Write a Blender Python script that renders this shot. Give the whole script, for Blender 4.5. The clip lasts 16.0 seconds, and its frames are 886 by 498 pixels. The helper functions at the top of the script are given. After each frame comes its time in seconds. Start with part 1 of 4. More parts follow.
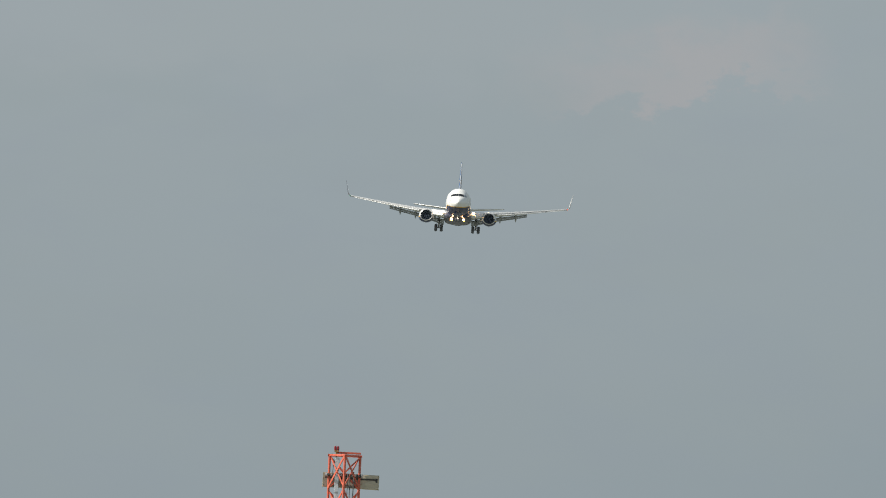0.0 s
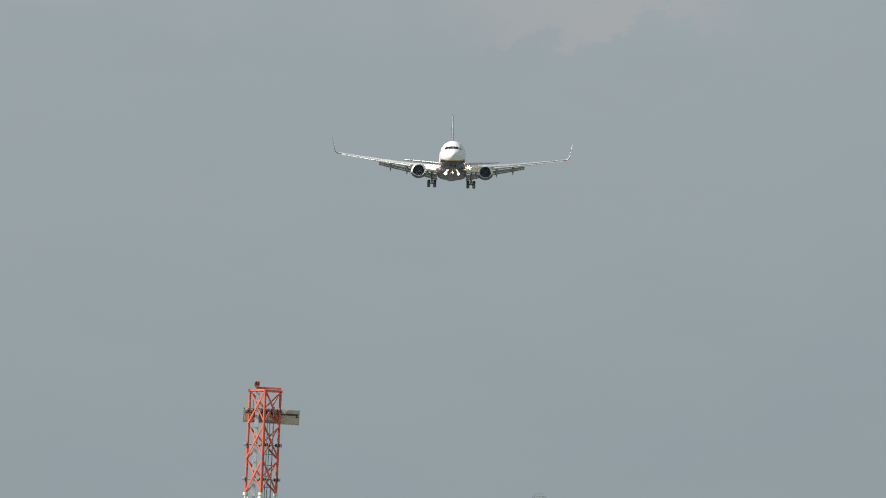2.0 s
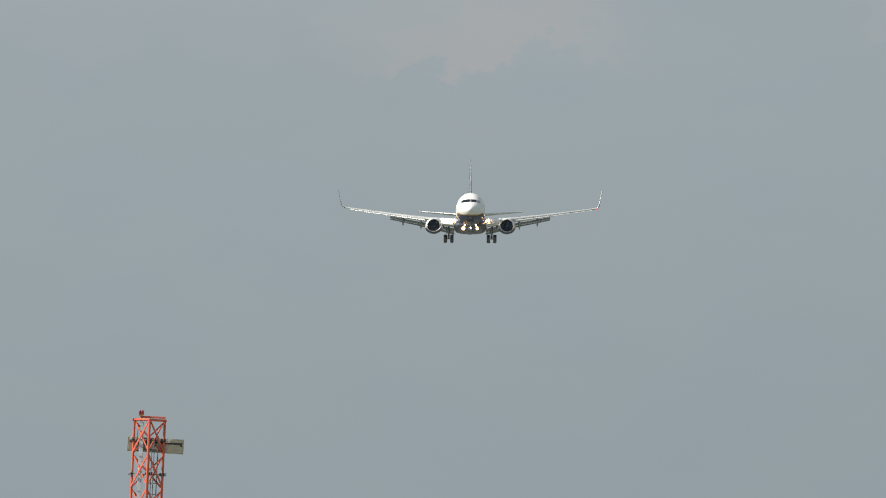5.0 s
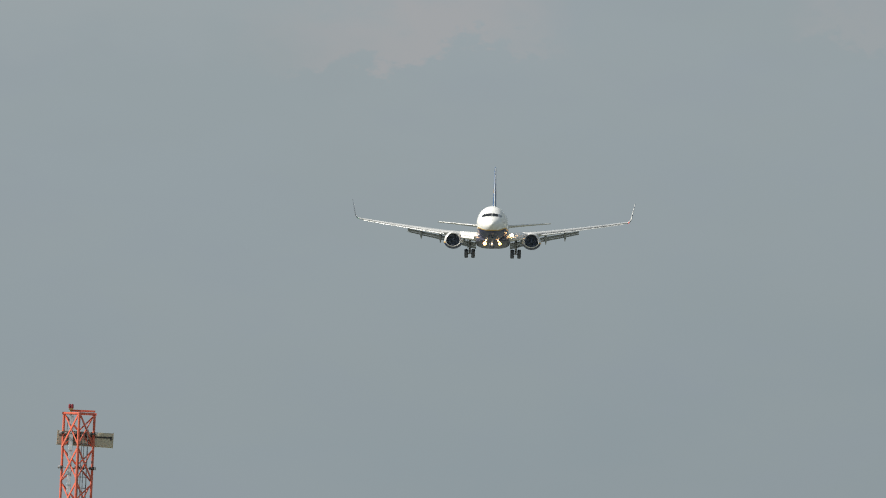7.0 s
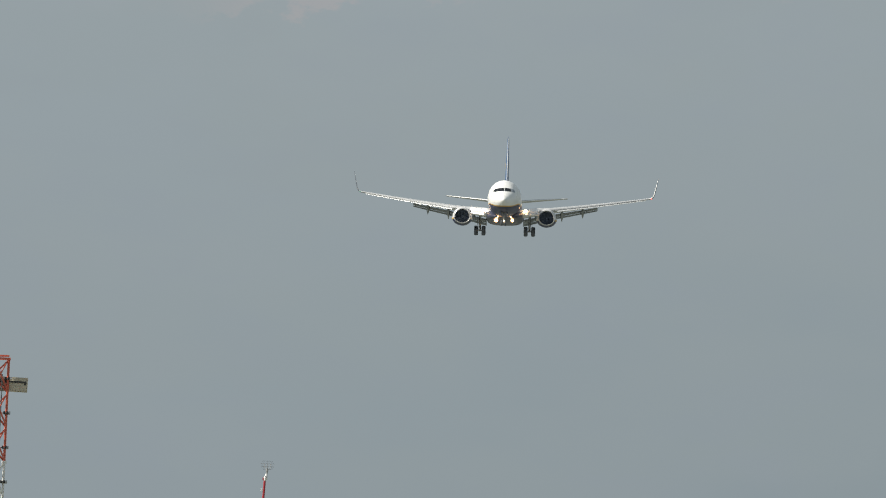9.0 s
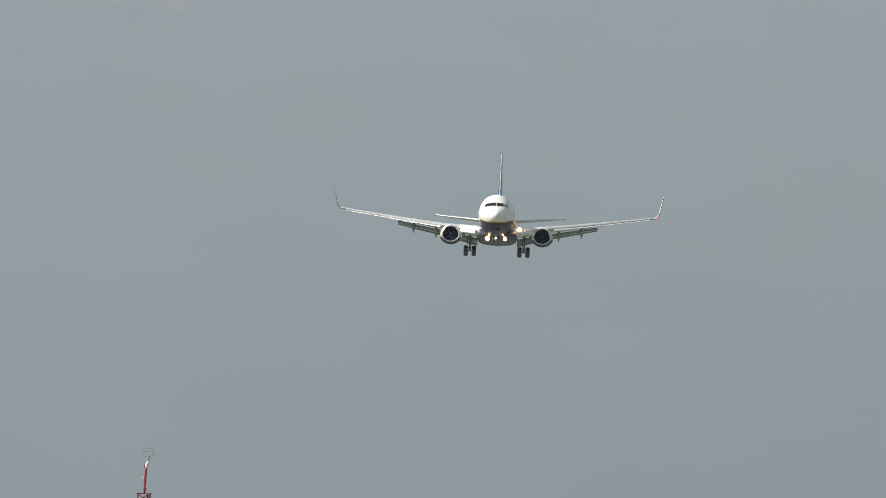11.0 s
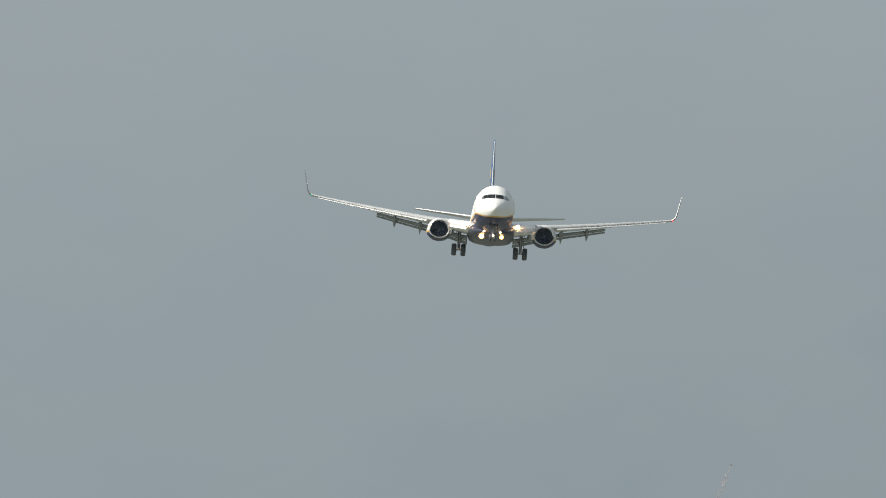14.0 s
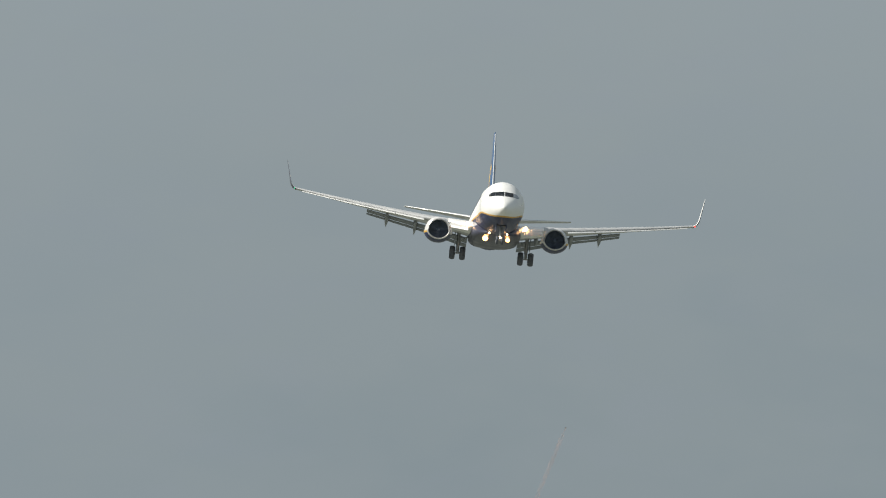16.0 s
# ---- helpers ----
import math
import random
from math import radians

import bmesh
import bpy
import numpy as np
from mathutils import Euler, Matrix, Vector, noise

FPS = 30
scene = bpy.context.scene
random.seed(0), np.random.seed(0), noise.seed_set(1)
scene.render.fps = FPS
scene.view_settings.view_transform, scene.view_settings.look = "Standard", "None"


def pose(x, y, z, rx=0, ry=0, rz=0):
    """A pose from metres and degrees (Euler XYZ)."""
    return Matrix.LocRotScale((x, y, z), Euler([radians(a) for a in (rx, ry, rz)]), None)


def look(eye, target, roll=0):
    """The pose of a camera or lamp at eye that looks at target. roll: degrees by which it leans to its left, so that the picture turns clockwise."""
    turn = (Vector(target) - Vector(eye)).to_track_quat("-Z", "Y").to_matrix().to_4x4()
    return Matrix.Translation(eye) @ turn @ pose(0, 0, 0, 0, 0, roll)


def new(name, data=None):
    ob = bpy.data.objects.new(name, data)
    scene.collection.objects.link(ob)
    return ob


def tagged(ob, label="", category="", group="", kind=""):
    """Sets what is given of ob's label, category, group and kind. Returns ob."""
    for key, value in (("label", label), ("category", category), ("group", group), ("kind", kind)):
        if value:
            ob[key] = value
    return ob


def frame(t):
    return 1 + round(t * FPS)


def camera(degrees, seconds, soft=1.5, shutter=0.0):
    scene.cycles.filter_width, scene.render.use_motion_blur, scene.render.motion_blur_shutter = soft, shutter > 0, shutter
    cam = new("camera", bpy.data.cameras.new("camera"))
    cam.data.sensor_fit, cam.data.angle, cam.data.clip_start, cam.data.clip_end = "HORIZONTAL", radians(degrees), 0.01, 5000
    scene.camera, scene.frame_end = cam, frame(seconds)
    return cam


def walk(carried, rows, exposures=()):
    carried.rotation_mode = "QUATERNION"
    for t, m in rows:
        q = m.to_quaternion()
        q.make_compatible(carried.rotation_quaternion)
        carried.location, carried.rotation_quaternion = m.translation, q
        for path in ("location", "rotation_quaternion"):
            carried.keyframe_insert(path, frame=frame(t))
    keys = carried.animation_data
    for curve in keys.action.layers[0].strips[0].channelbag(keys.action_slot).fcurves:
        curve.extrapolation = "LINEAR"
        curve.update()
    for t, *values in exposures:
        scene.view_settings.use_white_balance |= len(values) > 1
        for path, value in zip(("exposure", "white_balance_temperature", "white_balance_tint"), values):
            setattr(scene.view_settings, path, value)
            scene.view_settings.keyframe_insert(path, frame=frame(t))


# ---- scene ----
# Camera on a tripod beside the runway, panning with a long lens.
EYE = Vector((0, 0, 1.7))
cam = camera(3.2261, 16.0, soft=1.05)
AIM = [  # seconds, bearing and elevation in degrees
    (0, 3.6737, 2.1099), (0.5, 3.7643, 2.0776), (1, 3.852, 2.0377), (1.5, 3.9388, 1.9921), (1.6, 3.9558, 1.9732),
    (1.7, 3.9652, 1.9584), (1.8, 3.9772, 1.9349), (1.9, 3.9845, 1.9177), (2, 3.9742, 1.887), (2.1, 3.9668, 1.8753),
    (2.2, 3.9539, 1.8704), (2.3, 3.9562, 1.8683), (2.4, 3.9622, 1.8795), (2.5, 3.9626, 1.8896), (2.6, 3.9649, 1.9168),
    (2.7, 3.9662, 1.9365), (2.8, 3.9719, 1.9543), (2.9, 3.9802, 1.9656), (3, 3.9983, 1.9796), (3.1, 4.0143, 1.9847),
    (3.2, 4.0361, 1.9857), (3.3, 4.056, 1.9822), (3.4, 4.0861, 1.9923), (3.5, 4.1117, 2.0003), (3.7, 4.1682, 2.0118),
    (6, 4.4871, 1.9922), (6.5, 4.5581, 1.9772), (7, 4.6471, 2.0008), (7.5, 4.7495, 1.994), (8, 4.8416, 1.9637),
    (8.5, 4.9124, 1.8703), (8.7, 4.9326, 1.8368), (10.8, 5.3484, 1.7806), (11, 5.4017, 1.7872), (11.5, 5.509, 1.7959),
    (12, 5.6233, 1.7603), (12.1, 5.652, 1.756), (12.2, 5.6878, 1.7379), (12.3, 5.7147, 1.7238),
    (12.4, 5.7831, 1.6614), (12.5, 5.8351, 1.6282), (12.6, 5.8963, 1.5747), (12.7, 5.9079, 1.56),
    (12.8, 5.8998, 1.5465), (12.9, 5.8913, 1.5417), (13, 5.882, 1.5512), (13.1, 5.8841, 1.5545),
    (13.2, 5.8836, 1.5654), (13.3, 5.8898, 1.5744), (13.4, 5.9013, 1.6099), (13.5, 5.9197, 1.6398),
    (13.6, 5.9568, 1.6639), (13.7, 6.0052, 1.6576), (13.8, 6.0522, 1.6425), (13.9, 6.0859, 1.6375),
    (14, 6.1337, 1.6427), (14.1, 6.1777, 1.6528), (14.2, 6.2383, 1.6645), (14.3, 6.2845, 1.6668),
    (14.4, 6.322, 1.6751), (14.5, 6.3463, 1.6744), (14.6, 6.3853, 1.6744), (14.7, 6.4154, 1.6678),
    (14.8, 6.4547, 1.6572), (14.9, 6.4791, 1.648), (15, 6.4957, 1.6327), (15.1, 6.5197, 1.6266),
    (15.2, 6.5272, 1.6162), (15.3, 6.5458, 1.6063), (15.4, 6.567, 1.5964), (15.5, 6.5891, 1.5826),
    (15.6, 6.6315, 1.577), (15.7, 6.6615, 1.5713), (15.8, 6.6946, 1.557), (15.9, 6.7213, 1.5467), (16, 6.742, 1.5348),
]


def way(az, el):
    a, e = radians(az), radians(el)
    return Vector((math.sin(a) * math.cos(e), math.cos(a) * math.cos(e), math.sin(e)))


walk(cam, [(t, look(EYE, EYE + 100 * way(a, e), 2.6)) for t, a, e in AIM],
     exposures=[(0.0, 0.015), (1.5, 0.04), (3.0, 0.075), (3.7, 0.08), (6.0, 0.045), (7.0, -0.02), (8.5, -0.03), (11.0, -0.02), (12.5, -0.01), (13.0, 0.02), (13.5, 0.05),
                (14.0, 0.045), (14.5, 0.035), (15.0, 0.005), (15.5, -0.05), (16.0, -0.075)])

# ---- light: hazy bright sky, sun from the left ----
SUN_AZ, SUN_EL = -98.0, 38.0   # bearing from +Y towards +X, elevation


def make_world():
    w = bpy.data.worlds.new("hazy_sky")
    scene.world = w
    w.use_nodes = True
    nt = w.node_tree
    nt.nodes.clear()
    N, L = nt.nodes.new, nt.links.new
    out, bg = N("ShaderNodeOutputWorld"), N("ShaderNodeBackground")
    bg.inputs["Strength"].default_value = 0.1
    sky = N("ShaderNodeTexSky")
    sky.sky_type, sky.sun_disc = "NISHITA", False
    sky.sun_elevation, sky.sun_rotation = radians(SUN_EL), radians(SUN_AZ)
    sky.air_density, sky.dust_density = 1.0, 3.0
    co = N("ShaderNodeTexCoord")

    def math_node(op, a, b, c=None):
        n = N("ShaderNodeMath")
        n.operation = op
        for i, v in enumerate((a, b) if c is None else (a, b, c)):
            if isinstance(v, (int, float)):
                n.inputs[i].default_value = v
            else:
                L(v, n.inputs[i])
        return n.outputs[0]

    def mixed(f, a, b):
        n = N("ShaderNodeMix")
        n.data_type = "RGBA"
        for v, s in ((f, n.inputs[0]), (a, n.inputs[6]), (b, n.inputs[7])):
            if isinstance(v, (int, float)):
                s.default_value = v
            elif isinstance(v, tuple):
                s.default_value = v
            else:
                L(v, s)
        return n.outputs[2]

    def clouds(scale, squash, detail, seed, rough=0.55):
        m = N("ShaderNodeMapping")
        m.inputs["Scale"].default_value = (scale, scale, scale * squash)
        m.inputs["Location"].default_value = (seed, seed * 0.7, 0)
        L(co.outputs["Generated"], m.inputs["Vector"])
        n = N("ShaderNodeTexNoise")
        n.inputs["Scale"].default_value, n.inputs["Detail"].default_value = 1.0, detail
        n.inputs["Roughness"].default_value = rough
        L(m.outputs[0], n.inputs["Vector"])
        return n.outputs[0]

    def ramp(v, a, b, lo=0.0, hi=1.0):
        n = N("ShaderNodeMapRange")
        n.interpolation_type = "SMOOTHSTEP"
        for i, x in enumerate((a, b, lo, hi)):
            n.inputs[i + 1].default_value = x
        L(v, n.inputs[0])
        return n.outputs[0]

    sep = N("ShaderNodeSeparateXYZ")
    L(co.outputs["Generated"], sep.inputs[0])
    el = math_node("MULTIPLY", sep.outputs[2], 57.3)
    az = math_node("MULTIPLY", math_node("ARCTAN2", sep.outputs[0], sep.outputs[1]), 57.3)
    # grey stratus veil, lighter in soft sheets
    grey = mixed(ramp(el, 0.8, 3.0), (2.72, 3.3, 3.61, 1), (3.19, 3.74, 4.07, 1))
    grey = mixed(math_node("MULTIPLY", ramp(az, 7.5, 3.5), 0.5), grey, (3.3, 3.88, 4.22, 1))
    sheets = ramp(clouds(55, 2.2, 3, 3.1), 0.35, 0.65)
    grey = mixed(math_node("MULTIPLY", sheets, 0.28), grey, (3.32, 3.8, 3.97, 1))
    wisps = ramp(clouds(130, 2.4, 5, 8.7), 0.45, 0.7)
    grey = mixed(math_node("MULTIPLY", wisps, 0.2), grey, (3.02, 3.48, 4.02, 1))
    tint = ramp(clouds(75, 1.8, 4, 6.6), 0.45, 0.62)
    grey = mixed(math_node("MULTIPLY", tint, 0.2), grey, (3.1, 3.62, 3.78, 1))
    shelf = math_node("MULTIPLY", ramp(math_node("ADD", el, math_node("MULTIPLY", clouds(90, 2.0, 4, 5.5), 0.5)), 2.85, 3.1), ramp(az, 5.6, 4.2))
    grey = mixed(math_node("MULTIPLY", shelf, 0.5), grey, (3.58, 4.02, 4.27, 1))
    # ragged banks with a warm, lighter edge
    rag = clouds(260, 1.6, 8, 1.3, 0.62)
    fine = clouds(620, 1.5, 6, 4.4, 0.6)
    az = math_node("ADD", az, math_node("MULTIPLY", math_node("SUBTRACT", clouds(150, 1.5, 5, 2.2), 0.5), 0.7))
    for az0, az1, az2, az3, el0, tall, much in ((3.8, 4.45, 4.72, 5.15, 2.65, 0.4, 0.62), (5.75, 6.0, 6.15, 6.45, 2.78, 0.3, 0.3)):
        slope = math_node("MULTIPLY", math_node("SUBTRACT", az, (az1 + az2) / 2 - 0.18), -0.16)
        low = math_node("ADD", math_node("ADD", el, slope), math_node("MULTIPLY", math_node("SUBTRACT", rag, 0.5), 0.52))
        low = math_node("ADD", low, math_node("MULTIPLY", math_node("SUBTRACT", fine, 0.5), 0.16))
        span = math_node("MULTIPLY", ramp(az, az0, az1), ramp(az, az3, az2))
        edge = math_node("MULTIPLY", math_node("MULTIPLY", ramp(low, el0, el0 + 0.06), ramp(low, el0 + tall, el0 + 0.1)), span)
        grey = mixed(math_node("MULTIPLY", edge, much), grey, (4.12, 4.03, 4.16, 1))
    col = mixed(0.88, sky.outputs[0], grey)
    L(col, bg.inputs["Color"])
    L(bg.outputs[0], out.inputs["Surface"])


make_world()
sun = new("sun", bpy.data.lights.new("sun", "SUN"))
sun.data.energy, sun.data.angle, sun.data.color = 5.4, radians(0.6), (1.0, 0.95, 0.86)
sun.matrix_world = look(Vector((0, 0, 400)), Vector((0, 0, 400)) - way(SUN_AZ, SUN_EL))


# ---- materials ----
def shader(name, color, rough=0.5, metal=0.0, scale=3.0, amount=0.12, bump=0.0, coat=0.0):
    """Paint, metal or earth with stains at two scales and a little relief."""
    m = bpy.data.materials.new(name)
    m.use_nodes = True
    nt = m.node_tree
    N, L = nt.nodes.new, nt.links.new
    b = nt.nodes["Principled BSDF"]
    b.inputs["Metallic"].default_value = metal
    b.inputs["Coat Weight"].default_value = coat
    co = N("ShaderNodeTexCoord")
    vals = []
    for k, det in ((1.0, 4), (9.0, 6)):
        n = N("ShaderNodeTexNoise")
        n.inputs["Scale"].default_value, n.inputs["Detail"].default_value = scale * k, det
        L(co.outputs["Object"], n.inputs["Vector"])
        vals.append(n.outputs[0])
    s = N("ShaderNodeMath")
    s.operation = "MULTIPLY_ADD"
    L(vals[1], s.inputs[0])
    s.inputs[1].default_value = 0.5
    L(vals[0], s.inputs[2])
    r = N("ShaderNodeMapRange")
    for i, v in enumerate((0.45, 1.05, 1 - amount, 1 + amount * 0.6)):
        r.inputs[i + 1].default_value = v
    L(s.outputs[0], r.inputs[0])
    mix = N("ShaderNodeMix")
    mix.data_type, mix.blend_type = "RGBA", "MULTIPLY"
    mix.inputs[0].default_value = 1.0
    mix.inputs[6].default_value = (*color, 1)
    L(r.outputs[0], mix.inputs[7])
    L(mix.outputs[2], b.inputs["Base Color"])
    rr = N("ShaderNodeMapRange")
    for i, v in enumerate((0.4, 1.1, max(0.03, rough * 0.75), min(1, rough * 1.25))):
        rr.inputs[i + 1].default_value = v
    L(s.outputs[0], rr.inputs[0])
    L(rr.outputs[0], b.inputs["Roughness"])
    if bump:
        bp = N("ShaderNodeBump")
        bp.inputs["Strength"].default_value, bp.inputs["Distance"].default_value = bump, 0.02
        L(vals[1], bp.inputs["Height"])
        L(bp.outputs[0], b.inputs["Normal"])
    return m


def livery(name, y0, z0, y1, z1, y2, z2, band, white=(0.8, 0.8, 0.78)):
    """White paint over a gold band over a navy belly; the line runs through (y0, z0), (y1, z1), (y2, z2)."""
    m = shader(name, white, 0.48, 0, 0.6, 0.07)
    nt = m.node_tree
    N, L = nt.nodes.new, nt.links.new
    mix = next(n for n in nt.nodes if n.bl_idname == "ShaderNodeMix")
    co = next(n for n in nt.nodes if n.bl_idname == "ShaderNodeTexCoord")
    sep = N("ShaderNodeSeparateXYZ")
    L(co.outputs["Object"], sep.inputs[0])
    tot = sep.outputs[2]
    for a, b, v0, v1 in ((y0, y1, z0, z1), (y1, y2, 0, z2 - z1)):
        r = N("ShaderNodeMapRange")
        r.interpolation_type = "SMOOTHSTEP"
        for i, v in enumerate((a, b, v0, v1)):
            r.inputs[i + 1].default_value = v
        L(sep.outputs[1], r.inputs[0])
        s = N("ShaderNodeMath")
        s.operation = "SUBTRACT"
        L(tot, s.inputs[0])
        L(r.outputs[0], s.inputs[1])
        tot = s.outputs[0]
    r = N("ShaderNodeMapRange")
    for i, v in enumerate((-1.0, 1.0, 0.0, 1.0)):
        r.inputs[i + 1].default_value = v
    L(tot, r.inputs[0])
    ramp = N("ShaderNodeValToRGB")
    ramp.color_ramp.interpolation = "CONSTANT"
    e = ramp.color_ramp.elements
    e[0].position, e[0].color = 0.0, (0.014, 0.024, 0.085, 1)
    e[1].position, e[1].color = 0.5, (0.62, 0.37, 0.07, 1)
    w = e.new(0.5 + band / 2)
    w.color = (*white, 1)
    L(r.outputs[0], ramp.inputs[0])
    L(ramp.outputs[0], mix.inputs[6])
    return m


def glow(name, color, strength):
    m = bpy.data.materials.new(name)
    m.use_nodes = True
    b = m.node_tree.nodes["Principled BSDF"]
    b.inputs["Base Color"].default_value = (*color, 1)
    b.inputs["Emission Color"].default_value = (*color, 1)
    b.inputs["Emission Strength"].default_value = strength
    return m


def glass(name, color=(0.01, 0.012, 0.015)):
    m = shader(name, color, 0.06, 0, 2.0, 0.3)
    m.node_tree.nodes["Principled BSDF"].inputs["Specular IOR Level"].default_value = 0.6
    return m


HULL = livery("hull_paint", -16.6, -1.34, -11.5, -0.78, 4.0, -0.35, 0.12)
COWL = livery("cowl_paint", -6.5, -0.34, -3.0, -0.3, 0.5, -0.2, 0.16, (0.6, 0.6, 0.6))
COWL_IN = livery("inner_cowl_paint", -6.5, -0.34, -3.0, -0.3, 0.5, -0.2, 0.0, (0.6, 0.6, 0.6))
WHITE = shader("white_paint", (0.78, 0.78, 0.76), 0.3, 0, 1.0, 0.08, 0, 0.3)
FAIRING = shader("fairing_paint", (0.045, 0.05, 0.08), 0.45, 0, 0.8, 0.2, 0.05)
FINBLUE = shader("fin_blue", (0.03, 0.085, 0.2), 0.3, 0, 1.0, 0.15, 0, 0.3)
NAVY = shader("navy_paint", (0.024, 0.055, 0.15), 0.25, 0, 1.0, 0.15, 0, 0.4)
GOLD = shader("gold_paint", (0.7, 0.42, 0.07), 0.35, 0, 2.0, 0.1)
WINGGREY = shader("wing_grey", (0.46, 0.47, 0.475), 0.38, 0, 0.9, 0.16, 0.05)
SLATMETAL = shader("slat_metal", (0.86, 0.86, 0.84), 0.34, 0.4, 1.5, 0.12, 0.05)
TIPGREY = shader("winglet_grey", (0.07, 0.08, 0.1), 0.4, 0, 1.2, 0.15)
FLAPGREY = shader("flap_grey", (0.2, 0.22, 0.24), 0.45, 0, 1.2, 0.2, 0.1)
ROOTMETAL = shader("bare_root_metal", (0.88, 0.87, 0.85), 0.4, 0.2, 1.2, 0.1, 0.03)
LEADFLAP = shader("leading_flap_paint", (0.7, 0.7, 0.68), 0.38, 0.3, 1.5, 0.12, 0.05)
LIP = shader("polished_lip", (0.6, 0.6, 0.59), 0.42, 0.6, 1.4, 0.1)
INNER = shader("inlet_liner", (0.16, 0.19, 0.25), 0.65, 0, 3.0, 0.2)
BLADE = shader("fan_blade", (0.12, 0.145, 0.19), 0.85, 0, 5.0, 0.2)
HOT = shader("exhaust_metal", (0.16, 0.14, 0.12), 0.45, 0.9, 4.0, 0.3)
STEEL = shader("gear_paint", (0.42, 0.43, 0.44), 0.45, 0.2, 4.0, 0.25, 0.1)
TYRE = shader("tyre_rubber", (0.1, 0.11, 0.13), 0.75, 0, 6.0, 0.3, 0.2)
WELL = shader("bay_shade", (0.06, 0.062, 0.06), 0.7, 0, 3.0, 0.3)
PANE = glass("window_glass")
SKYPANE = glass("painted_sky_pane", (0.3, 0.33, 0.36))
LAMP = glow("landing_lamp", (1.0, 0.55, 0.22), 26.0)
HALO = glow("lamp_halo_glow", (1.0, 0.48, 0.18), 2.0)
LAMP_SMALL = glow("small_lamp", (1.0, 0.7, 0.4), 8.0)
NAVRED = glow("red_lamp", (1.0, 0.06, 0.04), 1.6)
NAVGREEN = glow("green_lamp", (0.05, 0.6, 0.3), 0.6)
RED = shader("mast_orange_red", (0.62, 0.135, 0.08), 0.45, 0, 4.0, 0.22, 0.1)
CRIMSON = shader("mast_crimson", (0.36, 0.02, 0.03), 0.45, 0, 4.0, 0.22, 0.1)
MASTWHITE = shader("mast_white", (0.78, 0.77, 0.74), 0.5, 0, 4.0, 0.15, 0.1)
GALV = shader("galvanised_steel", (0.6, 0.655, 0.69), 0.5, 0.15, 6.0, 0.25, 0.1)
DARKSTEEL = shader("dark_bracket", (0.07, 0.065, 0.06), 0.6, 0.3, 8.0, 0.3)
CABLE = shader("grey_cable", (0.12, 0.125, 0.13), 0.6, 0, 8.0, 0.2)
PANEL = shader("antenna_cover", (0.52, 0.47, 0.355), 0.6, 0, 3.0, 0.15, 0.05)
BOX_SHADE = shader("antenna_box_shade", (0.27, 0.235, 0.185), 0.7, 0, 5.0, 0.3, 0.1)
REDGLASS = shader("red_glass", (0.22, 0.01, 0.014), 0.15, 0, 5.0, 0.2, 0, 0.5)
BRASS = shader("lamp_base", (0.35, 0.24, 0.1), 0.5, 0.3, 9.0, 0.2)
# both crane colours are paled towards the sky to stand for haze
CRANEGREY = shader("hazed_crane_steel", (0.22, 0.22, 0.23), 0.6, 0.2, 0.8, 0.2)
CRANE_HAZED = shader("hazed_crane_paint", (0.58, 0.38, 0.32), 0.5, 0, 0.8, 0.2)
FEATHER = shader("dark_feathers", (0.03, 0.027, 0.025), 0.7, 0, 40.0, 0.3)
PALEFEATHER = shader("pale_feathers", (0.2, 0.165, 0.13), 0.7, 0, 40.0, 0.3)
GRASS = shader("mown_grass", (0.2, 0.215, 0.178), 0.9, 0, 0.9, 0.45, 0.5)
CONCRETE = shader("concrete", (0.34, 0.33, 0.3), 0.85, 0, 2.0, 0.2, 0.2)


# ---- mesh helpers ----
def part(name, bm, material, parent=None, label=""):
    bmesh.ops.recalc_face_normals(bm, faces=bm.faces)
    me = bpy.data.meshes.new(name)
    bm.to_mesh(me)
    bm.free()
    me.materials.append(material)
    ob = new(name, me)
    ob.parent = parent
    return tagged(ob, label)


def smooth(ob, angle=35):
    me = ob.data
    me.shade_smooth()
    me.set_sharp_from_angle(angle=radians(angle))
    return ob


def loft(rings, cap=True, closed=True):
    bm = bmesh.new()
    rows = [[bm.verts.new(p) for p in ring] for ring in rings]
    n = len(rows[0])
    for a, b in zip(rows, rows[1:]):
        for i in range(n if closed else n - 1):
            j = (i + 1) % n
            bm.faces.new((a[i], a[j], b[j], b[i]))
    if cap and closed:
        bm.faces.new(rows[0])
        bm.faces.new(rows[-1])
    return bm


def tube(bm, a, b, r, n=8, r2=None):
    """A round bar from a to b, added to bm."""
    a, b = Vector(a), Vector(b)
    d = (b - a).normalized()
    u = d.orthogonal().normalized()
    v = d.cross(u)
    r2 = r if r2 is None else r2
    ring = []
    for p, q in ((a, r), (b, r2)):
        ring.append([bm.verts.new(p + q * (math.cos(k * math.tau / n) * u + math.sin(k * math.tau / n) * v)) for k in range(n)])
    for i in range(n):
        j = (i + 1) % n
        bm.faces.new((ring[0][i], ring[0][j], ring[1][j], ring[1][i]))
    bm.faces.new(ring[0])
    bm.faces.new(ring[1])
    return bm


def bar(a, b, r, n=8, r2=None):
    return tube(bmesh.new(), a, b, r, n, r2)


def flat_bar(a, b, normal, w, t):
    """A flat bar from a to b, w wide, t thick, with its broad face towards normal."""
    a, b = Vector(a), Vector(b)
    d = (b - a).normalized()
    side = d.cross(normal).normalized() * w / 2
    face = side.cross(d).normalized() * t / 2
    return loft([[p + side + face, p - side + face, p - side - face, p + side - face] for p in (a, b)])


